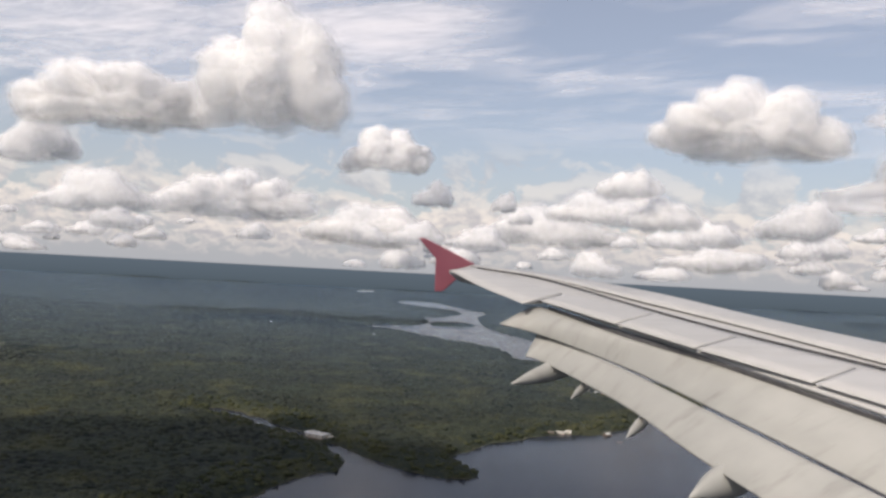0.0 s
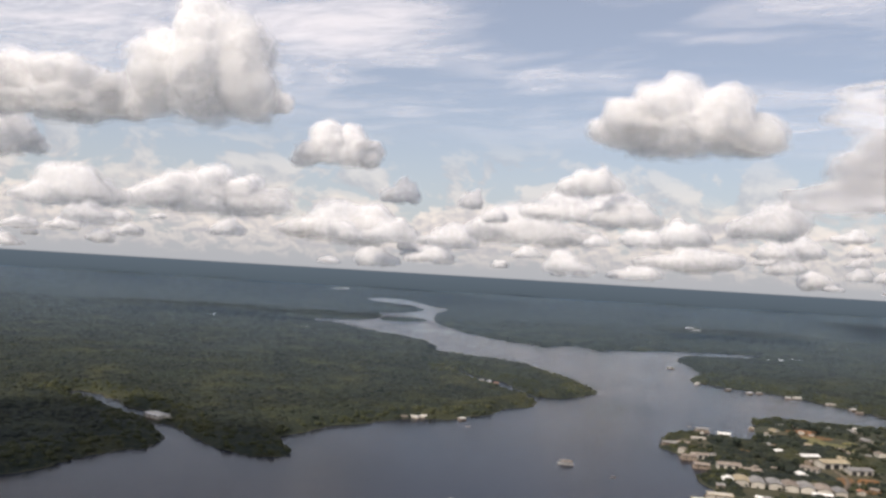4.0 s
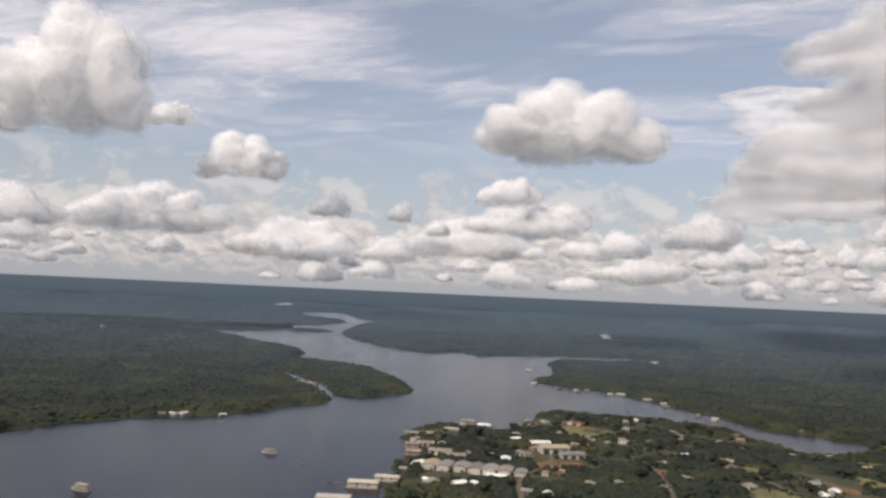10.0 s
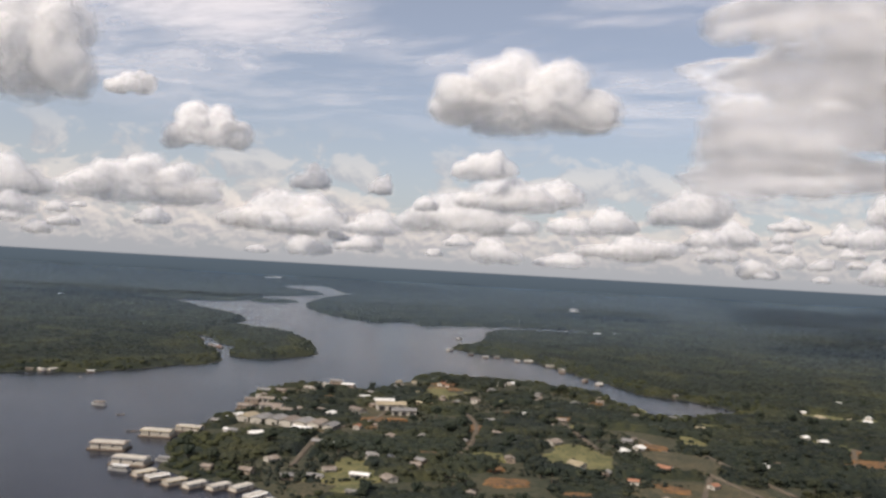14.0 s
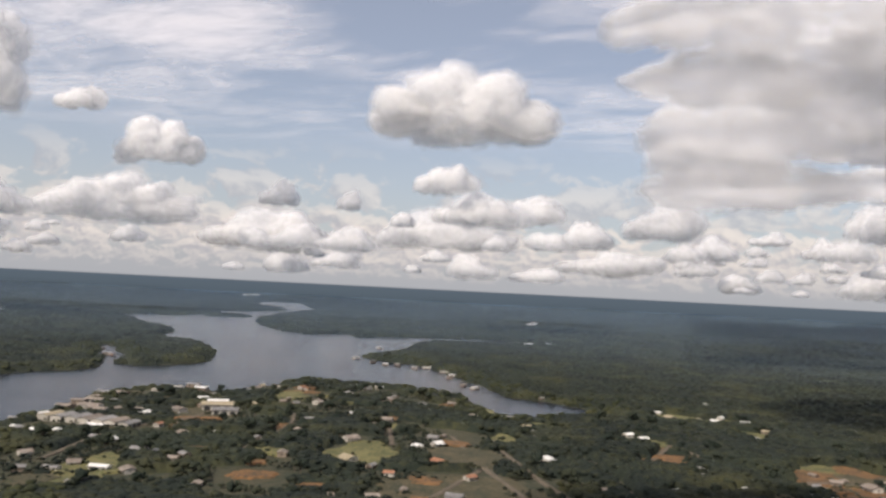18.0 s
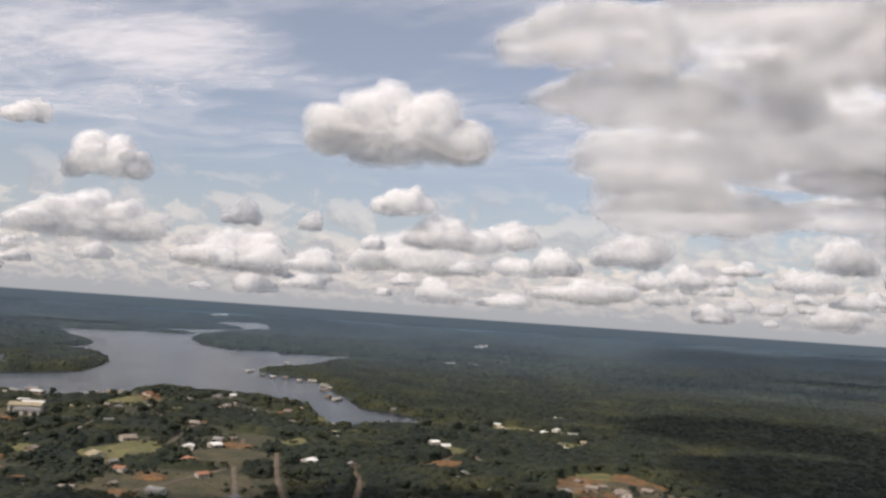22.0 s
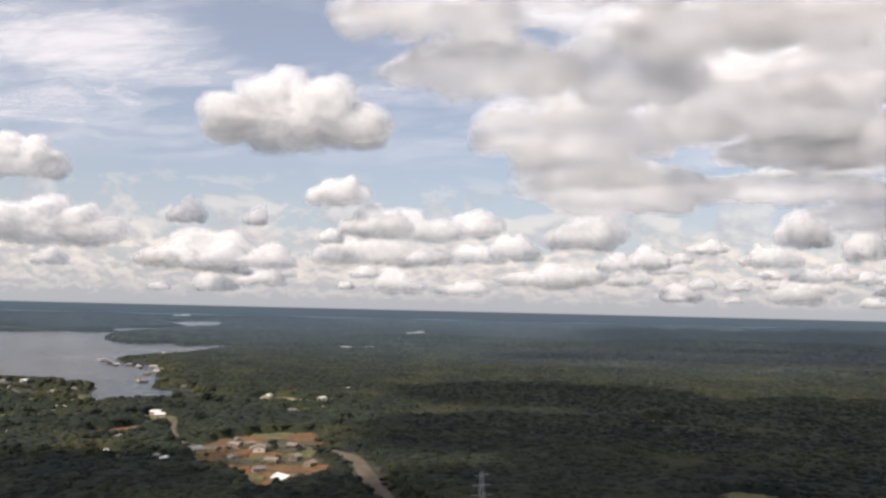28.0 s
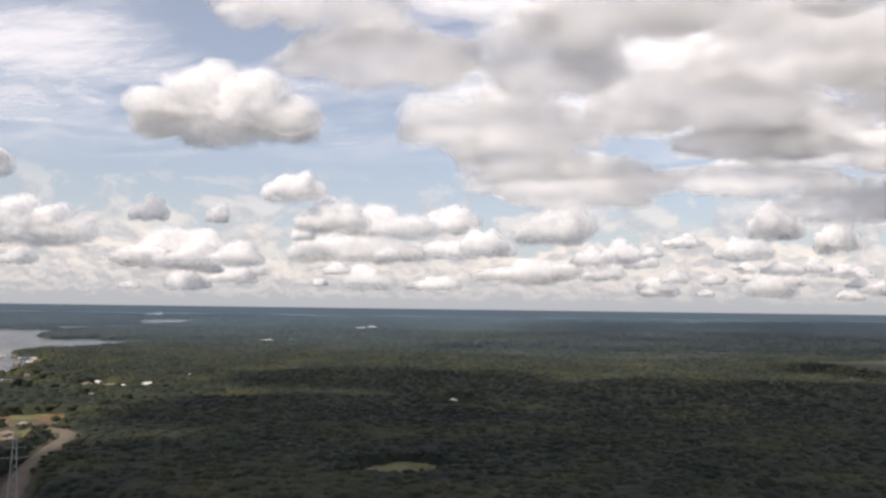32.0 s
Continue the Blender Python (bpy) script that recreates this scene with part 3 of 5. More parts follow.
def floating_house(w, l, roof_mat, wall_mat, flat=False):
    """A house on a raft of logs with a deck and a rail."""
    ob = anchor("floating_house", 0, 0, 0)
    deck = part("deck", box(w + 1.6, l + 1.8, 0.25, (0, 0, 0.35), bevel=0.05), PLANK, ob)
    for k in range(5):
        bm = bmesh.new()
        bmesh.ops.create_cone(bm, cap_ends=True, segments=10, radius1=0.35, radius2=0.35, depth=l + 2.4,
                              matrix=Matrix.Translation((-w / 2 - 0.5 + k * (w + 1.0) / 4, 0, 0.1)) @ Matrix.Rotation(math.pi / 2, 4, "X"))
        part("log", bm, BARK, ob)
    wall = part("wall", prism([(-w / 2, 0.6), (w / 2, 0.6), (w / 2, 2.7), (0, 2.7 + w * 0.11), (-w / 2, 2.7)], -l / 2, l / 2), wall_mat, ob)
    for sx in (-1, 1):
        part("door", box(0.08, 0.8, 1.7, (sx * (w / 2 + 0.02), l * 0.2, 0.62)), DARK, wall)
        part("window", box(0.08, 0.9, 0.8, (sx * (w / 2 + 0.02), -l * 0.2, 1.4)), DARK, wall)
    gable_roof(w, l, 2.6, 0.12 if flat else 0.22, 0.6, 0.10, roof_mat, ob)
    for sx in (-1, 1):
        for sy in (-1, 0, 1):
            part("post", box(0.1, 0.1, 1.0, (sx * (w / 2 + 0.7), sy * (l / 2 + 0.7), 0.6)), PLANK, deck)
        part("rail", box(0.07, l + 1.5, 0.07, (sx * (w / 2 + 0.7), 0, 1.5)), PLANK, deck)
    return ob


def hull_mesh(l, w, d):
    bm = bmesh.new()
    rows = []
    for i in range(9):
        t = i / 8
        half = w / 2 * (1 - max(0, (t - 0.55) / 0.45) ** 2 * 0.96) * (0.85 + 0.15 * min(1, t * 4))
        lift = 0.5 * max(0, (t - 0.6) / 0.4) ** 2
        y = (t - 0.5) * l
        rows.append([bm.verts.new(p) for p in ((-half, y, d + lift), (-half * 0.8, y, lift * 0.6), (0, y, -0.3 + lift * 0.5), (half * 0.8, y, lift * 0.6), (half, y, d + lift))])
    for a, b in zip(rows, rows[1:]):
        for k in range(4):
            bm.faces.new((a[k], a[k + 1], b[k + 1], b[k]))
        bm.faces.new((a[4], a[0], b[0], b[4]))
    bm.faces.new(rows[0])
    bm.faces.new(rows[-1][::-1])
    bmesh.ops.recalc_face_normals(bm, faces=bm.faces)
    return bm


def river_boat(l, w, roof_mat, decks=1):
    ob = anchor("river_boat", 0, 0, 0)
    part("hull", hull_mesh(l, w, 0.7), HULL, ob)
    z = 0.72
    for k in range(decks):
        ll = l * (0.68 - 0.12 * k)
        cabin = part("cabin", box(w * 0.72, ll, 0.9, (0, -l * 0.06, z), bevel=0.04), HULL, ob)
        for sx in (-1, 1):
            for j in range(4):
                part("window", box(0.05, ll / 6, 0.45, (sx * w * 0.37, -l * 0.06 + (j - 1.5) * ll / 4.4, z + 0.3)), DARK, cabin)
        for sx in (-1, 1):
            for sy in (-1, 1):
                part("post", box(0.07, 0.07, 0.5, (sx * w * 0.36, -l * 0.06 + sy * ll * 0.47, z + 0.88)), PLANK, ob)
        part("canopy", box(w * 0.95, ll * 1.12, 0.10, (0, -l * 0.06, z + 1.35), bevel=0.04), roof_mat, ob)
        z += 1.46
    part("bow_rail", box(w * 0.4, 0.06, 0.35, (0, l * 0.36, 0.95)), STEEL, ob)
    return ob


def canoe(l):
    ob = anchor("canoe", 0, 0, 0)
    part("hull", hull_mesh(l, 0.9, 0.35), PLANK, ob)
    for k in (-0.2, 0.1):
        part("thwart", box(0.7, 0.2, 0.05, (0, l * k, 0.33)), PLANK, ob)
    return ob


def settle(ob, x, y, turn, label, category, group="", z=None, size=1.0, keep=True):
    """Sets a thing down on the ground or the water."""
    z = ground_at(x, y) + 0.05 if z is None else z
    ob.matrix_basis = pose(x, y, z, 0, 0, turn) @ Matrix.Diagonal((size, size, size, 1))
    if keep:
        TAKEN.append((x, y, 6.5 * size))
    return tagged(ob, label, category, group)


rng = random.Random(11)
ROOF_WORDS = ["grey zinc", "white-painted", "rusty tin", "orange clay-tile", "straw-coloured"]
MODELS = {}


def new_house(kind, roof):
    """The first house of a kind is built, the next ones are copies."""
    key = (kind, roof)
    if key in MODELS:
        return copy_thing(MODELS[key], Matrix.Identity(4))
    mat = ROOFS[roof]
    if kind == "small":
        MODELS[key] = house(5.0, 6.4, 2.5, mat, PLASTER if roof % 2 else PLANK)
    elif kind == "wide":
        MODELS[key] = house(6.2, 9.0, 2.9, mat, PLASTER, 0.30, True)
    elif kind == "shed":
        MODELS[key] = shed(8.0, 15.0, 3.4, mat)
    elif kind == "raft":
        MODELS[key] = floating_house(5.2, 8.0, mat, PLANK)
    elif kind == "barge":
        MODELS[key] = floating_house(6.4, 12.5, mat, PLASTER, True)
    elif kind == "boat":
        MODELS[key] = river_boat(8.5, 2.8, mat)
    elif kind == "ferry":
        MODELS[key] = river_boat(12.0, 3.4, mat, 2)
    return MODELS[key]


WORDS = {"small": ("small house with a {} roof among trees", "house", "houses of the town"),
         "wide": ("long house with a {} roof and veranda", "house", "houses of the town"),
         "shed": ("large warehouse with a {} ridge roof", "warehouse", "warehouses"),
         "raft": ("wooden floating house on logs with a {} roof", "floating house", "floating houses"),
         "barge": ("long moored floating store with a {} roof", "floating house", "floating stores"),
         "boat": ("river boat with a cabin and {} canopy", "boat", "boats"),
         "ferry": ("two-deck river boat with a {} canopy", "boat", "boats")}


def put(kind, roof, x, y, turn=None, size=1.0):
    text, category, group = WORDS[kind]
    afloat = kind in ("raft", "barge", "boat", "ferry")
    turn = rng.uniform(0, 180) if turn is None else turn
    return settle(new_house(kind, roof), x, y, turn, text.format(ROOF_WORDS[roof]), category, group, 0.0 if afloat else None, size)


# floating stores and boats by the town's river front
for kind, roof, x, y, turn, size in [("barge", 2, 267, 412, 88, 1.35), ("barge", 4, 280, 447, 86, 1.3), ("barge", 4, 293, 464, 82, 1.1), ("barge", 0, 289, 384, 84, 1.3), ("boat", 1, 288, 371, 80, 1.3),
                                     ("boat", 0, 302, 392, 75, 1.1), ("boat", 2, 212, 528, 80, 1.25), ("raft", 0, 306, 611, 80, 1.2), ("raft", 2, 318, 615, 75, 1.1), ("raft", 2, 307, 566, 80, 1.2)]:
    put(kind, roof, x, y, turn, size)
for kind, roof, x, y, turn, size in [("raft", 2, 308, 541, 75, 1.2), ("barge", 0, 344, 663, 82, 0.9), ("barge", 4, 347, 650, 82, 0.9), ("raft", 0, 354, 678, 80, 1.2), ("raft", 1, 366, 660, 80, 1.2),
                                     ("barge", 2, 338, 640, 82, 0.9), ("ferry", 4, 135, 417, 70, 1.0), ("barge", 2, 352, 636, 82, 0.9)]:
    put(kind, roof, x, y, turn, size)
# a row of boathouses with pale ridge roofs
for roof, x, y, turn in [(4, 302, 366, -42), (1, 310, 360, -42), (4, 320, 354, -40), (0, 330, 351, -38), (0, 341, 350, -38), (0, 351, 350, -36), (1, 360, 338, -34), (0, 366, 329, -30)]:
    put("barge", roof, x, y, turn, 0.78)


def snag(x, y):
    """A drifting dead tree: a bent trunk with bare branches."""
    ob = anchor("driftwood", 0, 0, 0)
    rg = random.Random(3)
    for k in range(9):
        a = rg.uniform(0, 6.28)
        v0, v1 = Vector((rg.uniform(-3, 3), rg.uniform(-0.6, 0.6), 0.0)), Vector((rg.uniform(-4, 4) + math.cos(a), rg.uniform(-2, 2), rg.uniform(0.3, 2.0)))
        bm = bmesh.new()
        bmesh.ops.create_cone(bm, cap_ends=True, segments=7, radius1=0.28 if k == 0 else 0.14, radius2=0.05, depth=(v1 - v0).length,
                              matrix=Matrix.Translation((v0 + v1) / 2) @ (v1 - v0).to_track_quat("Z", "Y").to_matrix().to_4x4())
        part("branch", bm, BARK, ob)
    settle(ob, x, y, 0, "dark drifting dead tree in the river", "driftwood", "", -0.1, keep=False)


snag(262, 453)
snag(-95, 492)
# sheds in a row with pale roofs, the halls, the lawn building
for roof, x, y, turn, size in [(1, 311, 501, -15, 0.8), (4, 319, 499, -15, 1.0), (0, 328, 497, -15, 1.0), (0, 338, 495, -15, 1.0), (2, 347, 492, -15, 1.0), (0, 356, 490, -15, 1.0), (2, 365, 487, -15, 1.0), (0, 374, 484, -15, 0.85),
                               (1, 358, 473, 75, 0.75), (4, 407, 560, 100, 1.35), (0, 417, 543, 95, 1.1), (1, 401, 583, 100, 0.95), (2, 385, 545, 40, 0.8), (2, 326, 540, 80, 1.0), (2, 336, 528, 75, 0.9), (2, 316, 570, 85, 0.8), (1, 402, 376, 80, 0.62), (0, 381, 372, 80, 0.5), (0, 401, 350, 80, 0.4)]:
    put("shed", roof, x, y, turn, size)
TOWN_HOUSES = [(390, 489, 3), (388, 626, 0), (385, 600, 1), (316, 462, 1), (334, 453, 1), (369, 524, 1), (344, 455, 1), (320, 456, 0), (405, 661, 0), (407, 704, 4), (419, 625, 2), (428, 587, 4), (445, 690, 3), (383, 600, 0), (388, 617, 2),
               (372, 441, 0), (383, 436, 1), (406, 415, 0), (415, 413, 0), (431, 410, 0), (431, 468, 0), (489, 726, 1), (510, 722, 1), (500, 709, 0), (489, 665, 0),
               (525, 651, 0), (425, 632, 4), (437, 586, 4), (408, 672, 2), (450, 682, 3), (562, 470, 1), (551, 458, 1), (563, 420, 3), (538, 390, 3), (503, 564, 1), (457, 463, 0)]
PLOT_HOUSES = [(558, 592, 0), (588, 576, 2), (622, 436, 1), (520, 524, 2), (515, 418, 4), (528, 405, 0), (503, 734, 0), (528, 664, 0), (476, 531, 0), (478, 486, 2),
               (528, 548, 2), (560, 489, 0), (743, 640, 1), (691, 529, 1), (645, 437, 0), (665, 426, 0), (706, 428, 0), (654, 628, 4), (745, 613, 4), (765, 607, 4)]
SITE_HOUSES = [(787, 621, 1), (776, 550, 0), (798, 562, 4), (698, 517, 1), (675, 378, 1), (708, 364, 0), (700, 413, 0), (725, 396, 0), (750, 369, 1), (759, 372, 1),
               (777, 417, 2), (806, 380, 2), (728, 362, 2), (778, 378, 0), (797, 371, 2), (795, 352, 2), (754, 398, 0), (771, 412, 2), (780, 535, 1), (1016, 516, 1), (776, 602, 1), (809, 334, 1), (804, 311, 1), (815, 366, 2), (743, 377, 0), (785, 402, 2), (800, 412, 2), (768, 430, 2)]
EDGE_HOUSES = [(726, 408, 0), (706, 381, 1), (714, 388, 1), (655, 454, 0), (648, 472, 3), (617, 582, 0), (781, 529, 0), (796, 596, 1), (800, 690, 1), (652, 918, 1),
               (660, 905, 4), (668, 893, 2), (603, 345, 0), (590, 322, 1), (556, 334, 2), (578, 388, 3), (470, 610, 2), (455, 600, 0), (550, 620, 0), (575, 640, 2)]
for houses in (TOWN_HOUSES, PLOT_HOUSES, SITE_HOUSES, EDGE_HOUSES):
    for x, y, roof in houses:
        put("wide" if rng.random() < 0.35 else "small", roof, x, y, None, rng.uniform(0.70, 0.95))
filled = 0
while filled < 46:
    x, y = rng.uniform(300, 660), rng.uniform(340, 730)
    if ground_at(x, y) < 0.6 or any((x - a) ** 2 + (y - b) ** 2 < 90 for a, b, _ in TAKEN) or min(float(away(np.array([x]), np.array([y]), t)[0]) for t in TRACKS) < 6:
        continue
    put("small" if rng.random() < 0.75 else "wide", rng.choice((0, 0, 2, 2, 2, 2, 2, 4)), x, y, None, rng.uniform(0.6, 0.95))
    filled += 1
# floats round the eastern bay and along the northern bank
for kind, roof, x, y in [("barge", 1, 460, 1015), ("barge", 1, 478, 1192), ("raft", 0, 485, 973), ("raft", 1, 502, 950), ("raft", 0, 516, 955), ("raft", 1, 538, 925),
                         ("barge", 1, 552, 932), ("barge", 0, 572, 892), ("raft", 1, 580, 860), ("barge", 1, 600, 760), ("raft", 2, 577, 840), ("raft", 2, 590, 780)]:
    put(kind, roof, x, y, None, 0.75)
for kind, roof, x, y in [ ("raft", 1, -33, 562), ("barge", 1, 106, 664), ("barge", 1, 113, 668), ("raft", 2, 97, 662),
                         ("raft", 1, 146, 668), ("raft", 0, 176, 925), ("raft", 1, 184, 915), ("raft", 3, 192, 905), ("raft", 0, 147, 985)]:
    put(kind, roof, x, y, None, 0.68)
put("barge", 1, -89, 600, 55, 1.35)
put("barge", 4, -80, 596, 55, 0.9)
# far settlements
for x, y, roof, size in [(713, 1398, 1, 1.0), (728, 1385, 1, 1.2), (768, 1410, 1, 1.2), (688, 1380, 1, 0.9), (586, 1368, 1, 0.9), (829, 2157, 1, 1.5), (851, 2279, 1, 1.5),
                         (976, 1326, 1, 0.9), (1055, 1475, 1, 1.1), (470, 1593, 1, 1.0), (640, 1400, 0, 0.7), (662, 1418, 1, 0.6), (800, 1442, 1, 0.8), (905, 1400, 0, 0.8), (-363, 1692, 1, 1.2), (-131, 1489, 1, 1.2), (-377, 4128, 1, 2.4), (-410, 4110, 1, 2.4), (-432, 4142, 1, 2.0)]:
    put("shed", roof, x, y, None, size)
for x, y in [(300, 470), (238, 500), (265, 455), (470, 1000), (520, 930), (150, 640), (330, 640), (350, 700)]:
    settle(canoe(4.5), x, y, rng.uniform(0, 180), "narrow wooden canoe on the river", "canoe", "canoes", -0.02, keep=False)


def pylon(x, y, h):
    """A lattice mast for power lines: four legs, braces and three arms."""
    ob = anchor("power_pylon", 0, 0, 0)
    b, t = 1.5, 0.35
    for sx in (-1, 1):
        for sy in (-1, 1):
            bm = bmesh.new()
            v0, v1 = Vector((sx * b, sy * b, -0.3)), Vector((sx * t, sy * t, h))
            bmesh.ops.create_cone(bm, cap_ends=True, segments=6, radius1=0.09, radius2=0.06, depth=(v1 - v0).length,
                                  matrix=Matrix.Translation((v0 + v1) / 2) @ (v1 - v0).to_track_quat("Z", "Y").to_matrix().to_4x4())
            part("leg", bm, STEEL, ob)
    for k in range(9):
        f0, f1 = k / 9, (k + 1) / 9
        a0, a1 = b + (t - b) * f0, b + (t - b) * f1
        bm = bmesh.new()
        for p, q in (((-a0, -a0), (a1, -a1)), ((a0, -a0), (a1, a1)), ((a0, a0), (-a1, a1)), ((-a0, a0), (-a1, -a1))):
            v0, v1 = Vector((*p, h * f0)), Vector((*q, h * f1))
            bmesh.ops.create_cone(bm, cap_ends=True, segments=5, radius1=0.05, radius2=0.05, depth=(v1 - v0).length,
                                  matrix=Matrix.Translation((v0 + v1) / 2) @ (v1 - v0).to_track_quat("Z", "Y").to_matrix().to_4x4())
        part("brace", bm, STEEL, ob)
    for k, w in ((0.72, 3.4), (0.84, 2.8), (0.96, 2.2)):
        arm = part("arm", box(w * 2, 0.14, 0.14, (0, 0, h * k)), STEEL, ob)
        for sx in (-1, 1):
            bm = bmesh.new()
            bmesh.ops.create_cone(bm, cap_ends=True, segments=8, radius1=0.1, radius2=0.07, depth=0.8, matrix=Matrix.Translation((sx * (w - 0.1), 0, h * k - 0.4)))
            part("insulator", bm, DARK, arm)
    settle(ob, x, y, 20, "grey steel lattice power pylon standing above the forest", "pylon")


pylon(882, 240, 24)


# ---- trees ----
def single_tree(h, r, seed):
    """A garden tree: tapered trunk, limbs, and a crown of many leaf clumps."""
    rg = random.Random(seed)
    ob = anchor("tree", 0, 0, 0)
    bm = bmesh.new()
    bmesh.ops.create_cone(bm, cap_ends=True, segments=8, radius1=0.28, radius2=0.14, depth=h * 0.7, matrix=Matrix.Translation((0, 0, h * 0.33)))
    part("trunk", bm, BARK, ob)
    for k in range(4):
        a = k * 1.57 + rg.uniform(-0.5, 0.5)
        v0, v1 = Vector((0, 0, h * 0.45)), Vector((math.cos(a) * r * 0.6, math.sin(a) * r * 0.6, h * 0.75))
        bm = bmesh.new()
        bmesh.ops.create_cone(bm, cap_ends=True, segments=6, radius1=0.11, radius2=0.04, depth=(v1 - v0).length,
                              matrix=Matrix.Translation((v0 + v1) / 2) @ (v1 - v0).to_track_quat("Z", "Y").to_matrix().to_4x4())
        part("limb", bm, BARK, ob)
    bm = bmesh.new()
    for k in range(26):
        d = Vector((rg.gauss(0, 1), rg.gauss(0, 1), rg.gauss(0, 0.7))).normalized() * r * rg.uniform(0.45, 1.0)
        s = r * rg.uniform(0.24, 0.42)
        made = bmesh.ops.create_icosphere(bm, subdivisions=1, radius=s, matrix=Matrix.Translation((d.x, d.y, h * 0.78 + d.z * 0.75)))
        for v in made["verts"]:
            v.co += Vector((rg.uniform(-1, 1), rg.uniform(-1, 1), rg.uniform(-1, 1))) * s * 0.28
    for f in bm.faces:
        f.smooth = True
    part("crown", bm, PALM, ob)
    return ob


def scattered(x0, x1, y0, y1, cell, seed):
    """Jittered places on a grid."""
    g = np.random.default_rng(seed)
    gx, gy = np.meshgrid(np.arange(x0, x1, cell), np.arange(y0, y1, cell))
    n_ = gx.size
    return gx.ravel() + g.uniform(-1.3, 1.3, n_) * cell, gy.ravel() + g.uniform(-1.3, 1.3, n_) * cell, g


def open_ground(x, y, margin=0.0):
    """True where clearings, roads and houses leave no room for forest."""
    out = np.zeros(x.shape, bool)
    for _, _, cx, cy, rx, ry, _ in CLEARINGS:
        out |= ((x - cx) / (rx * 0.95 + margin)) ** 2 + ((y - cy) / (ry * 0.95 + margin)) ** 2 < 1
    near = (x > 250) & (x < 950) & (y > 150) & (y < 620)
    for k, line in enumerate(TRACKS):
        d = np.full(x.shape, 99.0)
        d[near] = away(x[near], y[near], line)
        out |= d < (8.5 if k == 6 else 4.6 if k == 1 else 3.6) + margin
    for hx, hy, r in TAKEN:
        out |= (x - hx) ** 2 + (y - hy) ** 2 < (r * 1.0 + margin) ** 2
    return out


def dome(level):
    bm = bmesh.new()
    bmesh.ops.create_icosphere(bm, subdivisions=level, radius=1.0)
    v = np.array([w.co[:] for w in bm.verts])
    f = np.array([[w.index for w in q.verts] for q in bm.faces])
    bm.free()
    return v, f


def crowns(name, x, y, z, r, h, g, level, label, mat):
    """One mesh of many uneven tree crowns."""
    v, f = dome(level)
    n_, k = len(x), len(v)
    turn = g.uniform(0, 6.28, n_)[:, None]
    jag = 1 + g.uniform(-0.26, 0.30, (n_, k))
    vx, vy, vz = v[:, 0] * jag, v[:, 1] * jag, v[:, 2] * jag
    px = x[:, None] + (vx * np.cos(turn) - vy * np.sin(turn)) * r[:, None]
    py = y[:, None] + (vx * np.sin(turn) + vy * np.cos(turn)) * r[:, None]
    pz = z[:, None] + h[:, None] * 0.66 + vz * h[:, None] * 0.34
    verts = np.stack([px, py, pz], -1).reshape(-1, 3)
    faces = (f[None] + (np.arange(n_) * k)[:, None, None]).reshape(-1, 3)
    ob = new(name, mesh_of(name, verts, faces, mat))
    tagged(ob, label, "forest", kind="stuff")


def in_town(x, y):
    return (x > 300) & (x < 640) & (y > 330) & (y < 720)


def border(x, y):
    """How far the border between two kinds of wood wanders."""
    return (grain(x / 210, y / 90, seed=71) - 0.5) * 300 + (grain(x / 45, y / 30, seed=72) - 0.5) * 90


def canopy_sheet(x0, x1, y0, y1, cell, height, mat, label):
    """One closed roof of leaves over the forest floor, tapering to the ground at water and clearings."""
    lo, hi = (y0 - 170 if y0 > 900 else y0), (y1 + 170 if y1 > 900 and y1 < 3000 else y1)
    xs, ys = np.arange(x0, x1 + cell, cell), np.arange(lo, hi + cell, cell)
    gx, gy = np.meshgrid(xs, ys)
    x, y = gx.ravel(), gy.ravel()
    d = dry(x, y)
    z = rise(x, y, d)
    tall = height * np.clip((d - 1.0) / 14, 0, 1) * (0.62 + 0.55 * grain(x / 34, y / 34, seed=35))
    tall *= np.where(in_town(x, y), 0.75, 1.0)
    tall += (grain(x / 4.3, y / 4.3, seed=51) - 0.5) * 1.5 * np.clip(d / 10, 0, 1) * min(1.0, 6.0 / cell)
    if y0 < 1000:
        tall = np.where(open_ground(x, y), -0.6, tall)
        tall = np.where(in_town(x, y) & (grain(x / 30, y / 30, seed=31) > 0.60), -0.6, tall)
    tall = np.where(d < 1.5, -0.6, tall)
    yw = y + border(x, y)
    tall = np.where(((yw < y0) & (y0 > 900)) | ((yw > y1) & (y1 > 900) & (y1 < 3000)), -0.6, tall)
    i = np.arange(x.size).reshape(gx.shape)
    f = np.stack([i[:-1, :-1], i[:-1, 1:], i[1:, 1:], i[1:, :-1]], -1).reshape(-1, 4)
    f = f[(tall[f] > 0).any(1)]
    used, back = np.unique(f, return_inverse=True)
    v = np.stack([x, y, z + tall], -1)[used]
    ob = new("forest", mesh_of("forest", v, back.reshape(-1, 4), mat))
    tagged(ob, label, "forest", kind="stuff")


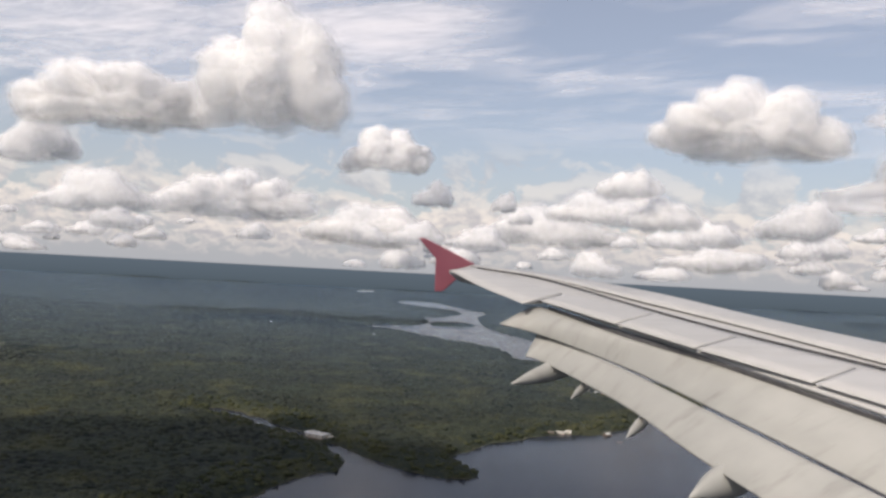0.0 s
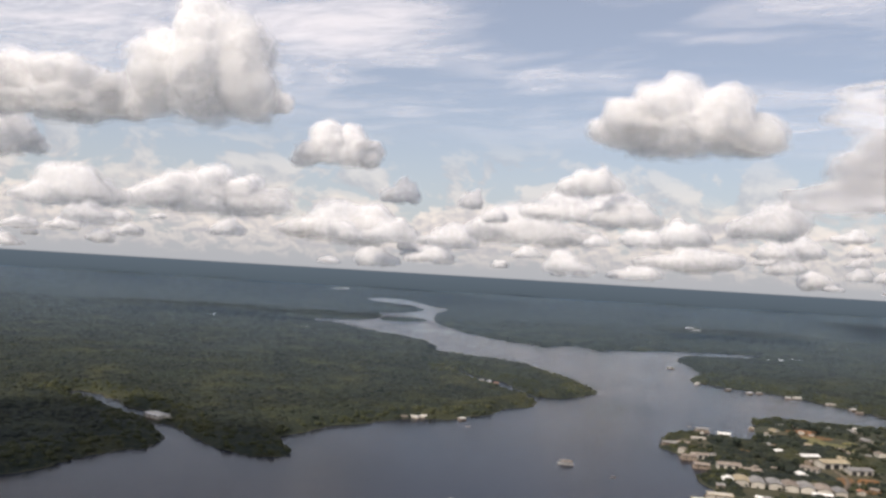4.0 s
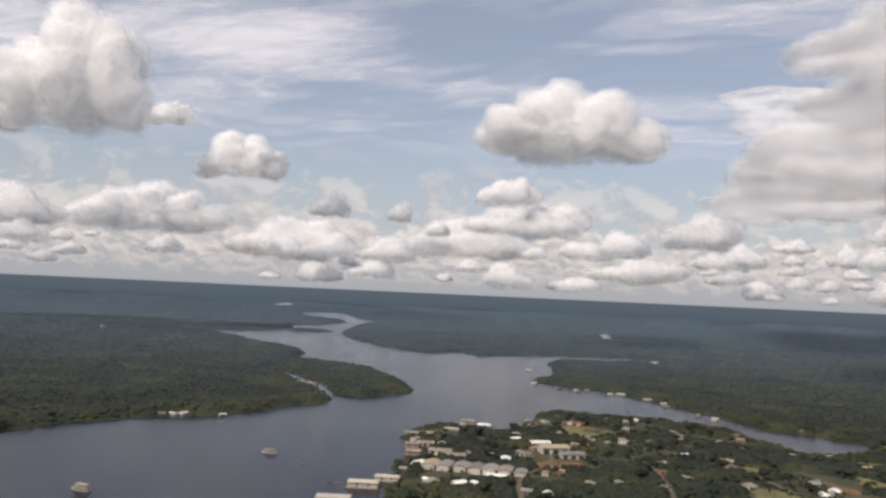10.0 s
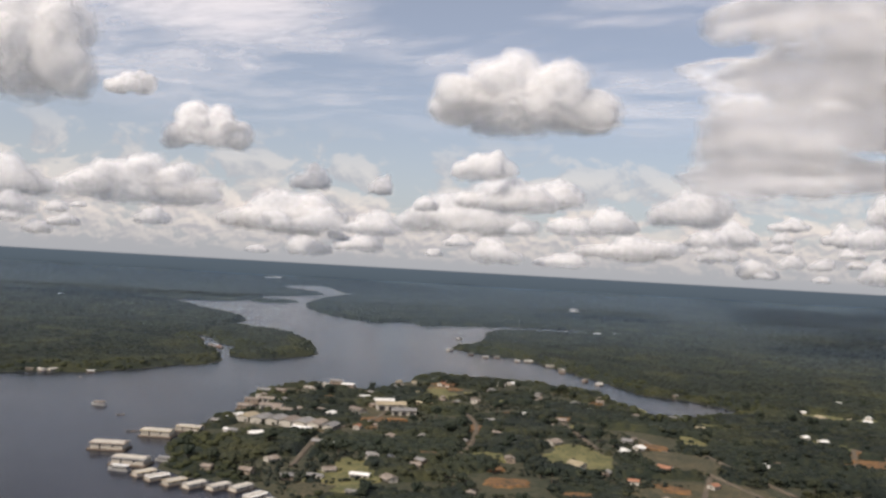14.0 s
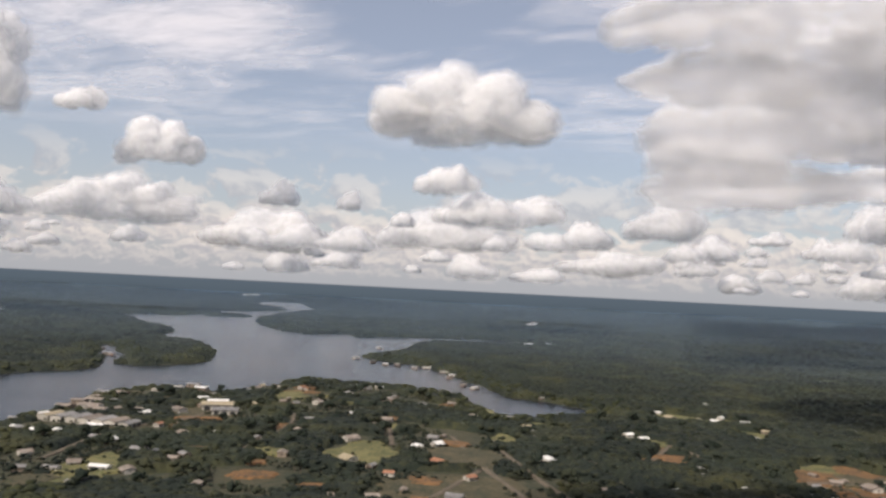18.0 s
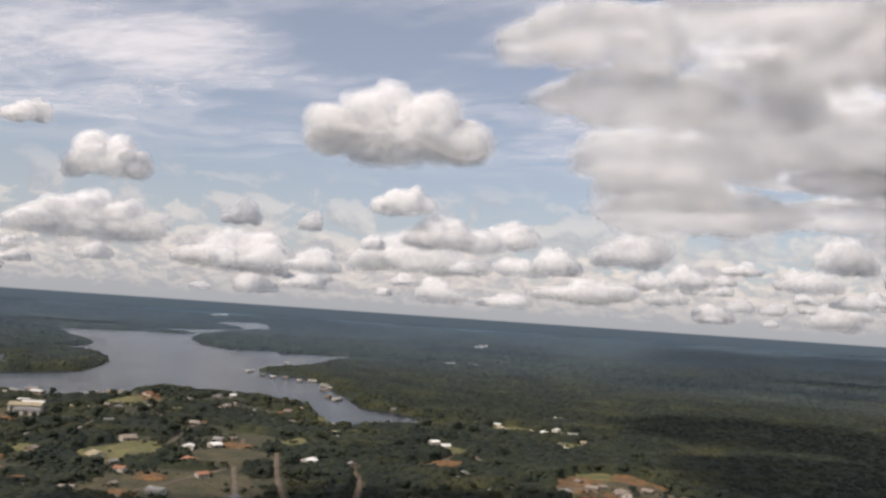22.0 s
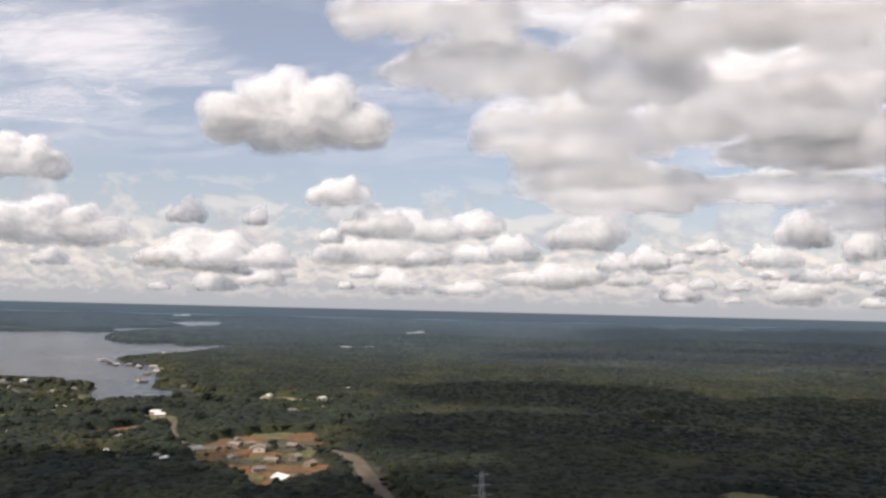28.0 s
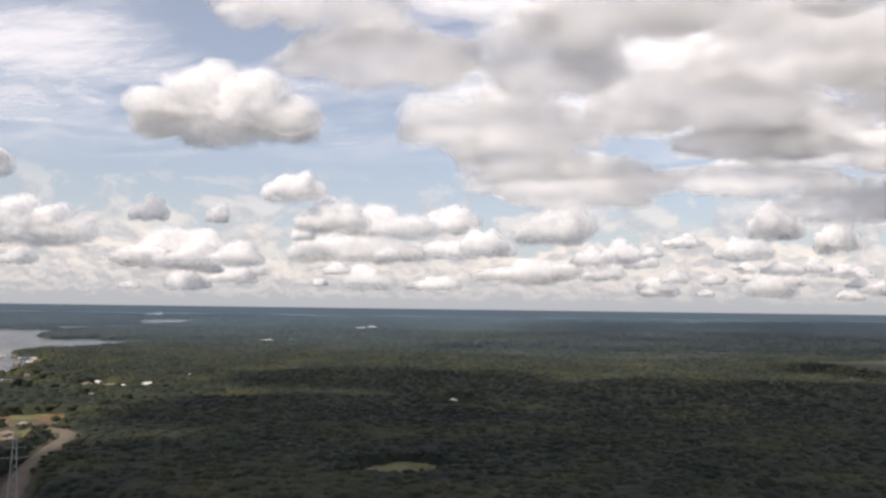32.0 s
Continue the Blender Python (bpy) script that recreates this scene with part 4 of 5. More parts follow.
def make_forest():
    text = "dense dark green rainforest canopy of rounded crowns"
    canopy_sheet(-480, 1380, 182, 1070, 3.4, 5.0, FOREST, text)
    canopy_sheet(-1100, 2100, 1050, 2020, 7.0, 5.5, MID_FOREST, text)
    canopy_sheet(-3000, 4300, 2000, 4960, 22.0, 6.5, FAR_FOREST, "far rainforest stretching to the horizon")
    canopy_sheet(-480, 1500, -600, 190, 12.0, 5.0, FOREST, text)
    for x0, x1, y0, y1, cell, rlo, rhi, seed in ((-420, 1350, 190, 470, 4.0, 1.0, 3.0, 1), (-560, 1450, 470, 1230, 6.0, 1.3, 3.5, 2), (-1100, 2000, 890, 2100, 11.0, 2.4, 5.0, 3)):
        x, y, g = scattered(x0, x1, y0, y1, cell, seed)
        d = dry(x, y)
        ok = (d > 2.0) & ~open_ground(x, y)
        yw = y + border(x, y)
        ok &= (yw < 1060) if seed < 3 else (yw > 1060) & (yw < 2000)
        ok &= ~(in_town(x, y) & (grain(x / 30, y / 30, seed=31) > 0.63))
        x, y, d = x[ok], y[ok], d[ok]
        size = g.uniform(0, 1, len(x)) ** 2.0
        r = rlo + (rhi - rlo) * size
        top = 5.0 * np.clip((d - 1.0) / 14, 0.12, 1) * (0.62 + 0.55 * grain(x / 34, y / 34, seed=35))
        top *= np.where(in_town(x, y), 0.75, 1.0)
        edge = (d < 6 + 38 * grain(x / 40, y / 40, seed=61)) & (seed < 3)
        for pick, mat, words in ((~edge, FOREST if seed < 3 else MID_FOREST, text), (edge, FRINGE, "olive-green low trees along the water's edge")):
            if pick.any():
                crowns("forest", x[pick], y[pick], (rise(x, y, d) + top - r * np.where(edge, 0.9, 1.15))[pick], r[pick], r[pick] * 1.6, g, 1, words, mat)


def make_bushes():
    """Low scrub and garden plants in the town and on the plots."""
    x, y, g = scattered(285, 900, 290, 760, 3.4, 9)
    d = dry(x, y)
    ok = (d > 2) & (grain(x / 16, y / 16, seed=41) > 0.52)
    for hx, hy, r in TAKEN:
        ok &= (x - hx) ** 2 + (y - hy) ** 2 > (r * 0.6) ** 2
    for line in TRACKS:
        ok &= away(x, y, line) > 2.6
    for name, _, cx, cy, rx, ry, _ in CLEARINGS:
        ok &= (((x - cx) / rx) ** 2 + ((y - cy) / ry) ** 2 > 0.8) | (grain(x / 7, y / 7, seed=43) > (0.72 if name != "scrub_clearing" else 0.60))
    x, y, d = x[ok], y[ok], d[ok]
    r = g.uniform(0.6, 1.5, len(x))
    crowns("bushes", x, y, rise(x, y, d), r, r * 1.5, g, 1, "low green scrub and garden bushes between houses", FOREST)


def make_trees():
    first = [single_tree(6.0, 2.8, 1), single_tree(7.5, 3.2, 2), single_tree(5.0, 2.4, 3)]
    count = 0
    rg = random.Random(5)
    while count < 130:
        x, y = rg.uniform(300, 830), rg.uniform(330, 700)
        ax, ay = np.array([x]), np.array([y])
        if dry(ax, ay)[0] < 4 or open_ground(ax, ay, -1.0)[0]:
            continue
        src = first[count % 3]
        ob = src if count < 3 else copy_thing(src, Matrix.Identity(4))
        settle(ob, x, y, rg.uniform(0, 360), "broad green tree with a rounded crown by the houses", "tree", "town trees", None, rg.uniform(0.8, 1.25), False)
        count += 1


make_trees()
make_bushes()
make_forest()


# ---- sheets that imitate haze ----
def haze_sheet_material(start, width, most):
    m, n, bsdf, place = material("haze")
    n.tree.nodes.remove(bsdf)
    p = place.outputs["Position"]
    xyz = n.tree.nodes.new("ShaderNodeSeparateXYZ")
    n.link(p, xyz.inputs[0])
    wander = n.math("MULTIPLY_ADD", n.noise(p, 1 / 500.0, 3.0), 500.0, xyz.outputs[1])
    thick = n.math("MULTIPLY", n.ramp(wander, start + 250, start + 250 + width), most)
    # haze is put in as the sheet's own bluish colour
    blue_tint = n.tree.nodes.new("ShaderNodeBsdfDiffuse")
    blue_tint.inputs[0].default_value = (0.40, 0.62, 0.90, 1)
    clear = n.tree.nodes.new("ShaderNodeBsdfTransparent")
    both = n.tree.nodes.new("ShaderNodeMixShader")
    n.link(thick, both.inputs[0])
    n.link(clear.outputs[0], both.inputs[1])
    n.link(blue_tint.outputs[0], both.inputs[2])
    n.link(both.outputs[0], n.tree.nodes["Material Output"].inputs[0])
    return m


def make_haze_sheets():
    """Thin flat bluish sheets that imitate haze over the far woods; the farther, the more of them lie in between."""
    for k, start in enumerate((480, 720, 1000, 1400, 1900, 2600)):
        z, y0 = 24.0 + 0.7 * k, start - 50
        ob = new("haze", mesh_of("haze", [(-4990, y0, z), (4990, y0, z), (4990, 4450, z), (-4990, 4450, z)], [(0, 1, 2, 3)], haze_sheet_material(start, 300 + 0.3 * start, 0.0215)))
        tagged(ob, "thin bluish sheet imitating haze over the distant forest", "haze", kind="stuff")


make_haze_sheets()


# ---- clouds ----
def cloud_skin(v, blobs, size, seed, swell, rough, squash=0.45):
    """The outer skin of many overlapping puffs, flat below, rough with billows."""
    centre = np.array([0.0, 0.0, 0.40])
    B, br = blobs[:, :3] - centre, blobs[:, 3] * (1 + swell)
    dot = v @ B.T
    disc = dot ** 2 - (B ** 2).sum(1)[None] + (br ** 2)[None]
    reach = np.where(disc > 0, dot + np.sqrt(np.maximum(disc, 0)), 0)
    r = np.maximum(reach.max(1), 0.30 * (1 + swell))
    w = (centre + v * r[:, None]) * size
    s = min(size[0], size[2] * 1.6) * 0.6
    for octave, amp in ((0.60, 0.15), (0.30, 0.080), (0.15, 0.036), (0.075, 0.016)):
        c = w / (s * octave)
        billow = 1 - np.abs(2 * grain(c[:, 0] + 40, c[:, 1] + 40, c[:, 2] + 40, seed) - 1) * 1.6
        w = w + v * (billow * amp * rough * s)[:, None]
    w += v * (swell * s * 0.5)
    low = (blobs[:, 2] - blobs[:, 3]).min() * size[2]
    flat = (low + 0.12 * size[2]) + (grain(w[:, 0] / s * 1.7 + 9, w[:, 1] / s * 1.7 + 9, None, seed + 5) * 0.2 - 0.1 - swell * 0.5) * size[2]
    w[:, 2] = np.where(w[:, 2] < flat, flat + (w[:, 2] - flat) * squash, w[:, 2])
    return w


# layers from the loose rim to the dense middle: name, how far it is swollen, material
LAYERS = (("mist", 0.14, MIST), ("mist", 0.08, MIST), ("rim", 0.03, RIM), ("rim", -0.02, RIM), ("billow", -0.08, BILLOW), ("billow", -0.16, BILLOW), ("core", -0.27, CORE), ("core", -0.42, CORE))
THIN = (("mist", 0.22, SOFT_MIST), ("mist", 0.15, SOFT_MIST), ("mist", 0.09, SOFT_MIST), ("rim", 0.04, SOFT_RIM), ("rim", -0.02, SOFT_RIM), ("billow", -0.10, SOFT), ("billow", -0.20, SOFT), ("core", -0.33, SOFT))


def cloud(x, y, base, top, halfw, halfd, seed, label, level=4, lobes=(), layers=LAYERS):
    """A cumulus of thin layers, one inside the other. lobes: offset along its width, height and size of its heads."""
    halfd *= 0.62
    rg = np.random.default_rng(seed)
    rows = []
    if lobes:
        for u, high, r in lobes:
            for k in range(9):
                f = k / 8
                rows.append((u + rg.uniform(-0.12, 0.12), rg.uniform(-0.45, 0.45), r * 0.6 + max(0.0, high - r * 0.9) * f, r * rg.uniform(0.55, 0.8) * (1.15 - 0.25 * f)))
    else:
        peak = rg.uniform(-0.4, 0.4, 2)
        for k in range(34):
            a, q = rg.uniform(0, 6.283), math.sqrt(rg.uniform(0, 1)) * 0.80
            bx, by = q * math.cos(a), q * math.sin(a)
            lift = math.exp(-((bx - peak[0]) ** 2 + (by - peak[1]) ** 2) / 0.30)
            rows.append((bx, by, 0.20 + rg.uniform(0, 0.52) * lift, rg.uniform(0.17, 0.34) * (0.75 + 0.35 * lift)))
    blobs, size = np.array(rows), np.array([halfw, halfd, top - base])
    ob = anchor("cloud", x, y, base)
    lo = hi = None
    for name, swell, mat in sorted(layers, key=lambda row: abs(row[1])):
        v, f = DOMES[level if swell > -0.1 else level - 1]
        skin = cloud_skin(v, blobs, size, seed, swell, 1.3, 0.80) if layers is THIN else cloud_skin(v, blobs, size, seed, swell, 1.0)
        if lo is None:   # bring the visible part to its true width, base and top
            lo, hi = skin.min(0), skin.max(0)
        shift = np.array([(lo[0] + hi[0]) / 2, (lo[1] + hi[1]) / 2, lo[2]])
        skin = (skin - shift) * np.array([2 * halfw, 2 * halfd, top - base]) / (hi - lo)
        piece = new(name, mesh_of(name, skin, f, mat))
        piece.parent = ob
        tagged(piece, kind="stuff")
    return tagged(ob, label, "cloud", "cumulus clouds")


scene.cycles.transparent_max_bounces = 48
scene.cycles.max_bounces, scene.cycles.diffuse_bounces, scene.cycles.transmission_bounces = 20, 14, 14
DOMES = {k: dome(k) for k in (2, 3, 4, 5)}
LIT = "white sunlit cumulus cloud with a soft grey base"
GREY = "broad grey-based cumulus cloud with bright edges"
HEADS = [(-162, 1974, 380, 496, 122, 110, ((-0.70, 0.50, 0.30), (-0.15, 0.95, 0.42), (0.25, 0.92, 0.40), (0.70, 0.62, 0.32))),
         (598, 1567, 388, 548, 190, 145, ((-0.76, 0.70, 0.26), (-0.22, 0.98, 0.36), (0.08, 0.95, 0.36), (0.42, 0.94, 0.36), (0.78, 0.60, 0.28))),
         (-322, 1391, 372, 608, 140, 115, ((-0.45, 0.72, 0.36), (0.05, 0.98, 0.42), (0.45, 0.86, 0.38), (0.55, 0.35, 0.30))),
         (-640, 1480, 372, 502, 190, 130, ((-0.75, 0.62, 0.30), (-0.35, 0.86, 0.32), (0.1, 0.92, 0.32), (0.45, 0.80, 0.28), (0.8, 0.6, 0.25))),
         (-1121, 4100, 372, 630, 450, 220, ((-0.75, 0.60, 0.26), (-0.3, 0.72, 0.28), (0.1, 0.98, 0.30), (0.45, 0.75, 0.26), (0.8, 0.55, 0.22)))]
MID_CLOUDS = [(704, 2520, 300, 418, 120, 90), (1127, 4800, 525, 697, 225, 150), (1364, 4139, 345, 488, 120, 100), (1590, 3537, 362, 547, 187, 140), (217, 2965, 376, 458, 46, 46),
              (-54, 3000, 385, 490, 80, 60), (581, 2500, 400, 496, 105, 80), (2101, 4300, 320, 469, 126, 110), (2777, 4500, 365, 504, 108, 90), (2809, 4000, 445, 639, 148, 120),
              (2533, 4600, 440, 530, 127, 90), (-297, 4700, 345, 515, 206, 130), (381, 4000, 404, 479, 65, 60), (797, 4134, 436, 603, 275, 140), (620, 4500, 320, 560, 420, 180),
              (-1537, 2900, 470, 640, 150, 120), (-529, 4700, 265, 530, 348, 170), (1642, 4800, 225, 374, 346, 150), (-326, 1900, 490, 553, 62, 40), (-1750, 3900, 360, 560, 300, 160)]
# the grey bank ahead of the flight, seen from below
BANK = [(929, 1010, 352, 436, 118), (854, 900, 390, 476, 99), (1145, 1500, 360, 485, 171), (1382, 2100, 360, 475, 254), (1627, 1755, 463, 661, 222), (1278, 1150, 455, 595, 129),
        (1984, 2200, 502, 609, 246), (1202, 1300, 420, 570, 110), (1624, 1300, 430, 603, 150), (1507, 1900, 491, 633, 105), (2118, 2600, 463, 579, 297), (2668, 3000, 400, 600, 279),
        (1058, 850, 410, 519, 111), (1313, 850, 425, 528, 144), (2211, 1700, 470, 700, 226), (2625, 2400, 503, 646, 271), (1240, 1900, 372, 522, 150), (1502, 2600, 384, 532, 240),
        (1420, 1020, 440, 560, 150), (1650, 900, 440, 560, 170), (1850, 1250, 450, 600, 190), (3300, 3300, 420, 640, 330)]
# bright heads that stand out of the bank
TURRETS = [(2565, 3500, 388, 552, 116), (2999, 3800, 358, 539, 120)]
# thin sheets of cloud between the lumps of the bank
VEILS = [(1260, 1080, 500, 560, 330, 260), (1750, 1500, 560, 640, 420, 380), (1650, 2200, 600, 680, 480, 420), (2400, 2300, 580, 680, 500, 480), (1150, 1650, 540, 590, 230, 200)]
# unseen clouds above the flight, added for the shade they cast on the land
UNSEEN_CLOUDS = [(-410, 90, 480, 640, 210, 170), (804, -80, 500, 620, 250, 140), (950, 150, 480, 600, 230, 160), (1300, 420, 470, 600, 220, 190),
            (394, -83, 490, 600, 125, 75), (634, -110, 490, 600, 120, 80), (664, 85, 490, 600, 115, 70), (690, 260, 500, 620, 130, 90)]


def cirrus_material():
    """High ice cloud: broad white fields that break up into ripples and leave a blue gap."""
    m, n, bsdf, place = material("cirrus")
    n.tree.nodes.remove(bsdf)
    p = place.outputs["Position"]
    xyz = n.tree.nodes.new("ShaderNodeSeparateXYZ")
    n.link(p, xyz.inputs[0])
    x, y, _ = xyz.outputs
    turned = n.tree.nodes.new("ShaderNodeVectorRotate")
    turned.rotation_type = "Z_AXIS"
    turned.inputs["Angle"].default_value = radians(28)
    n.link(p, turned.inputs["Vector"])
    field = n.noise(n.stretch(turned.outputs[0], (0.55, 1.0, 0.0), (310, 90, 0)), 1 / 420.0, 9.0, 0.64, 0.5)
    ripple = n.noise(n.stretch(turned.outputs[0], (0.45, 1.0, 0.0), (40, 700, 0)), 1 / 95.0, 6.0, 0.60, 0.8)

    def spot(cx, cy, wide, deep):
        ex, ey = n.math("DIVIDE", n.math("SUBTRACT", x, cx), wide), n.math("DIVIDE", n.math("SUBTRACT", y, cy), deep)
        return n.math("EXPONENT", n.math("MULTIPLY", n.math("ADD", n.math("MULTIPLY", ex, ex), n.math("MULTIPLY", ey, ey)), -1.0))

    thick = n.math("MULTIPLY_ADD", ripple, 0.30, n.math("MULTIPLY_ADD", field, 0.85, -0.10))
    for cx, cy, wide, deep, gain in ((360, 2440, 330, 330, -0.17), (-330, 2480, 480, 300, 0.20), (-1300, 2600, 500, 420, 0.12), (860, 2390, 300, 60, 0.12), (1150, 2650, 520, 420, -0.20), (-60, 2960, 260, 160, -0.10), (250, 3700, 700, 500, -0.10)):
        thick = n.math("MULTIPLY_ADD", spot(cx, cy, wide, deep), gain, thick)
    cover = n.math("MULTIPLY", n.ramp(thick, 0.31, 0.82), n.ramp(y, 4850, 3300))
    near = n.tree.nodes.new("ShaderNodeBsdfDiffuse")
    beyond = n.tree.nodes.new("ShaderNodeBsdfTranslucent")
    for node in (near, beyond):
        node.inputs[0].default_value = (0.99, 0.965, 0.97, 1)
    both, whole = n.tree.nodes.new("ShaderNodeMixShader"), n.tree.nodes.new("ShaderNodeMixShader")
    both.inputs[0].default_value = 0.8
    n.link(near.outputs[0], both.inputs[1])
    n.link(beyond.outputs[0], both.inputs[2])
    clear = n.tree.nodes.new("ShaderNodeBsdfTransparent")
    n.link(n.math("MULTIPLY", cover, 0.70), whole.inputs[0])
    n.link(clear.outputs[0], whole.inputs[1])
    n.link(both.outputs[0], whole.inputs[2])
    n.link(whole.outputs[0], n.tree.nodes["Material Output"].inputs[0])
    return m


def make_cirrus():
    xs, ys = np.linspace(-4900, 4900, 60), np.linspace(1850, 4950, 30)
    gx, gy = np.meshgrid(xs, ys)
    z = 900 + (grain(gx / 600, gy / 600, seed=90) - 0.5) * 40
    i = np.arange(gx.size).reshape(gx.shape)
    f = np.stack([i[:-1, :-1], i[:-1, 1:], i[1:, 1:], i[1:, :-1]], -1).reshape(-1, 4)
    ob = new("cirrus", mesh_of("cirrus", np.stack([gx.ravel(), gy.ravel(), z.ravel()], -1), f, cirrus_material()))
    tagged(ob, "high thin white cirrus with ripples and blue gaps", "cloud", kind="stuff")


def make_clouds():
    rg = random.Random(77)
    for k, (x, y, base, top, w, d, lobes) in enumerate(HEADS):
        cloud(x, y, base, top, w, d, 100 + k, LIT, 5, lobes)
    for k, c in enumerate(MID_CLOUDS):
        cloud(*c, 200 + k, LIT)
    shaded = [(c[0], c[1], (c[2] + c[3]) / 2, c[4]) for c in MID_CLOUDS + [h[:6] for h in HEADS]]
    # the low far field of small cumulus, clear of the shade of the larger ones
    for k in range(150):
        x, y = -3300 + 8000 * (k + rg.random()) / 150, rg.uniform(3500, 4850)
        w = rg.uniform(40, 150)
        base = rg.uniform(140, 340)
        if any(abs(x - a - 0.66 * (b - base)) < w + c and abs(y - d - 0.9 * (b - base)) < w + c for a, d, b, c in shaded):
            continue
        cloud(x, y, base, base + w * rg.uniform(0.55, 1.0), w, w * 0.7, 400 + k, LIT, 3)
    for k, (x, y, base, top, w) in enumerate(BANK):
        cloud(x, y, base + 0.1 * (top - base), top, w * 1.12, w * 1.2, 500 + k, GREY, 4, (), THIN)
    for k in range(16):   # paler lumps behind and above the bank
        y, w = rg.uniform(1500, 2900), rg.uniform(150, 260)
        x, base = 430 + 0.5 * y + w + 90 * k + rg.uniform(-60, 60), rg.uniform(500, 560) + 0.04 * y
        cloud(x, y, base, base + 0.55 * w, w, w, 550 + k, GREY, 4, (), THIN)
    for k, (x, y, base, top, w) in enumerate(TURRETS):
        cloud(x, y - 40, base, top, w, w * 0.9, 600 + k, LIT)
    for k, c in enumerate(VEILS):
        cloud(*c, 700 + k, "thin pale sheet of cloud", 4, (), THIN[:4])
    for k, c in enumerate(UNSEEN_CLOUDS):
        cloud(*c[:5], c[5] * 1.6, 300 + k, GREY)


make_clouds()
make_cirrus()


# ---- the aeroplane's wing, where it is as the flight begins ----
def wing_paint(name, a, b, grime):
    """Aircraft paint: slight blotches, and grime drawn out along the air stream."""
    m, n, bsdf, place = material(name)
    p = place.outputs["Position"]
    blotch, fine = n.noise(p, 1 / 2.5, 3.0), n.noise(p, 1 / 0.35, 5.0)
    streak = n.noise(n.stretch(p, (0.35, 2.6, 1.0)), 1 / 0.55, 5.0, 0.6)
    c = n.mix(n.ramp(n.math("MULTIPLY_ADD", fine, 0.35, n.math("MULTIPLY", blotch, 0.65)), 0.36, 0.64), a, b)
    c = n.mix(n.math("MULTIPLY", n.ramp(streak, 0.52, 0.76), grime), c, (0.17, 0.165, 0.15))
    n.link(c, bsdf.inputs["Base Color"])
    n.link(n.math("MULTIPLY_ADD", streak, 0.25, 0.32), bsdf.inputs["Roughness"])
    return m


WING_GREY = wing_paint("wing_grey_paint", (0.375, 0.375, 0.37), (0.435, 0.432, 0.425), 0.22)
FLAP_GREY = wing_paint("flap_grey_paint", (0.30, 0.302, 0.285), (0.375, 0.374, 0.352), 0.50)
# dark of the panel seams, and painted shade for the flap gap
SEAL_AND_GAP = mottled("dark_seal_and_gap_shade", (0.05, 0.05, 0.055), (0.09, 0.09, 0.09), 1, 0.1, 0.6, 0.0)
CRIMSON = wing_paint("crimson_paint", (0.20, 0.055, 0.082), (0.245, 0.075, 0.102), 0.10)


def slab(name, front, rear, thick, mat, parent, label="", curve=0.0):
    """A panel between a front edge and a rear edge, with a rounded front and a thin rear."""
    a, b = spline(front, 6), spline(rear, 6)
    n_ = 24
    pick = lambda line: np.stack([np.interp(np.linspace(0, len(line) - 1, n_), np.arange(len(line)), line[:, i]) for i in range(3)], -1)
    a, b = pick(a), pick(b)
    rows = []
    for f, up, t in ((0.0, -0.45, 0.1), (0.0, -0.1, 0.5), (0.03, 0.0, 1.0), (0.25, curve, 1.0), (0.6, curve * 0.7, 0.8), (1.0, 0.0, 0.0)):
        top = a + (b - a) * f
        top[:, 2] += up * thick if up < 0 else up
        rows.append(top)
    for f, t in ((1.0, 0.12), (0.6, 0.9), (0.2, 1.0), (0.0, 0.7)):
        low = a + (b - a) * f
        low[:, 2] -= t * thick
        rows.append(low)
    m = len(rows)
    v = np.concatenate(rows)
    faces = [(j * n_ + i, j * n_ + i + 1, ((j + 1) % m) * n_ + i + 1, ((j + 1) % m) * n_ + i) for j in range(m) for i in range(n_ - 1)]
    me = bpy.data.meshes.new(name)
    me.from_pydata(v.tolist(), [], faces + [tuple(j * n_ for j in range(m))[::-1], tuple(j * n_ + n_ - 1 for j in range(m))])
    me.polygons.foreach_set("use_smooth", np.full(len(me.polygons), True))
    me.materials.append(mat)
    ob = new(name, me)
    ob.parent = parent
    bm = bmesh.new()
    bm.from_mesh(me)
    bmesh.ops.recalc_face_normals(bm, faces=bm.faces)
    bm.to_mesh(me)
    bm.free()
    return tagged(ob, label=label) if label else ob


def fin(name, outline, y, thick, mat, parent):
    bm = prism([(x, z) for x, z in outline], y - thick / 2, y + thick / 2)
    bmesh.ops.bevel(bm, geom=list(bm.edges), offset=0.015, segments=2, affect="EDGES", profile=0.5)
    return part(name, bm, mat, parent)


def fairing(tail, root, radius, parent):
    """A pointed canoe-shaped fairing under the flap."""
    bm = bmesh.new()
    v0, v1 = Vector(tail), Vector(root)
    rings, q = [], (v1 - v0).to_track_quat("Z", "Y").to_matrix()
    for f, r in ((0.0, 0.06), (0.15, 0.32), (0.4, 0.7), (0.7, 0.95), (1.0, 1.0), (1.3, 0.8), (1.5, 0.3)):
        c = v0 + (v1 - v0) * f
        rings.append([bm.verts.new(c + q @ Vector((math.cos(a) * radius * r, math.sin(a) * radius * r * 1.3, 0))) for a in (k * math.tau / 14 for k in range(14))])
    for a, b in zip(rings, rings[1:]):
        for k in range(14):
            bm.faces.new((a[k], a[(k + 1) % 14], b[(k + 1) % 14], b[k])).smooth = True
    bm.faces.new(rings[0][::-1])
    bm.faces.new(rings[-1])
    bmesh.ops.recalc_face_normals(bm, faces=bm.faces)
    return part("flap_track_fairing", bm, FLAP_GREY, parent)


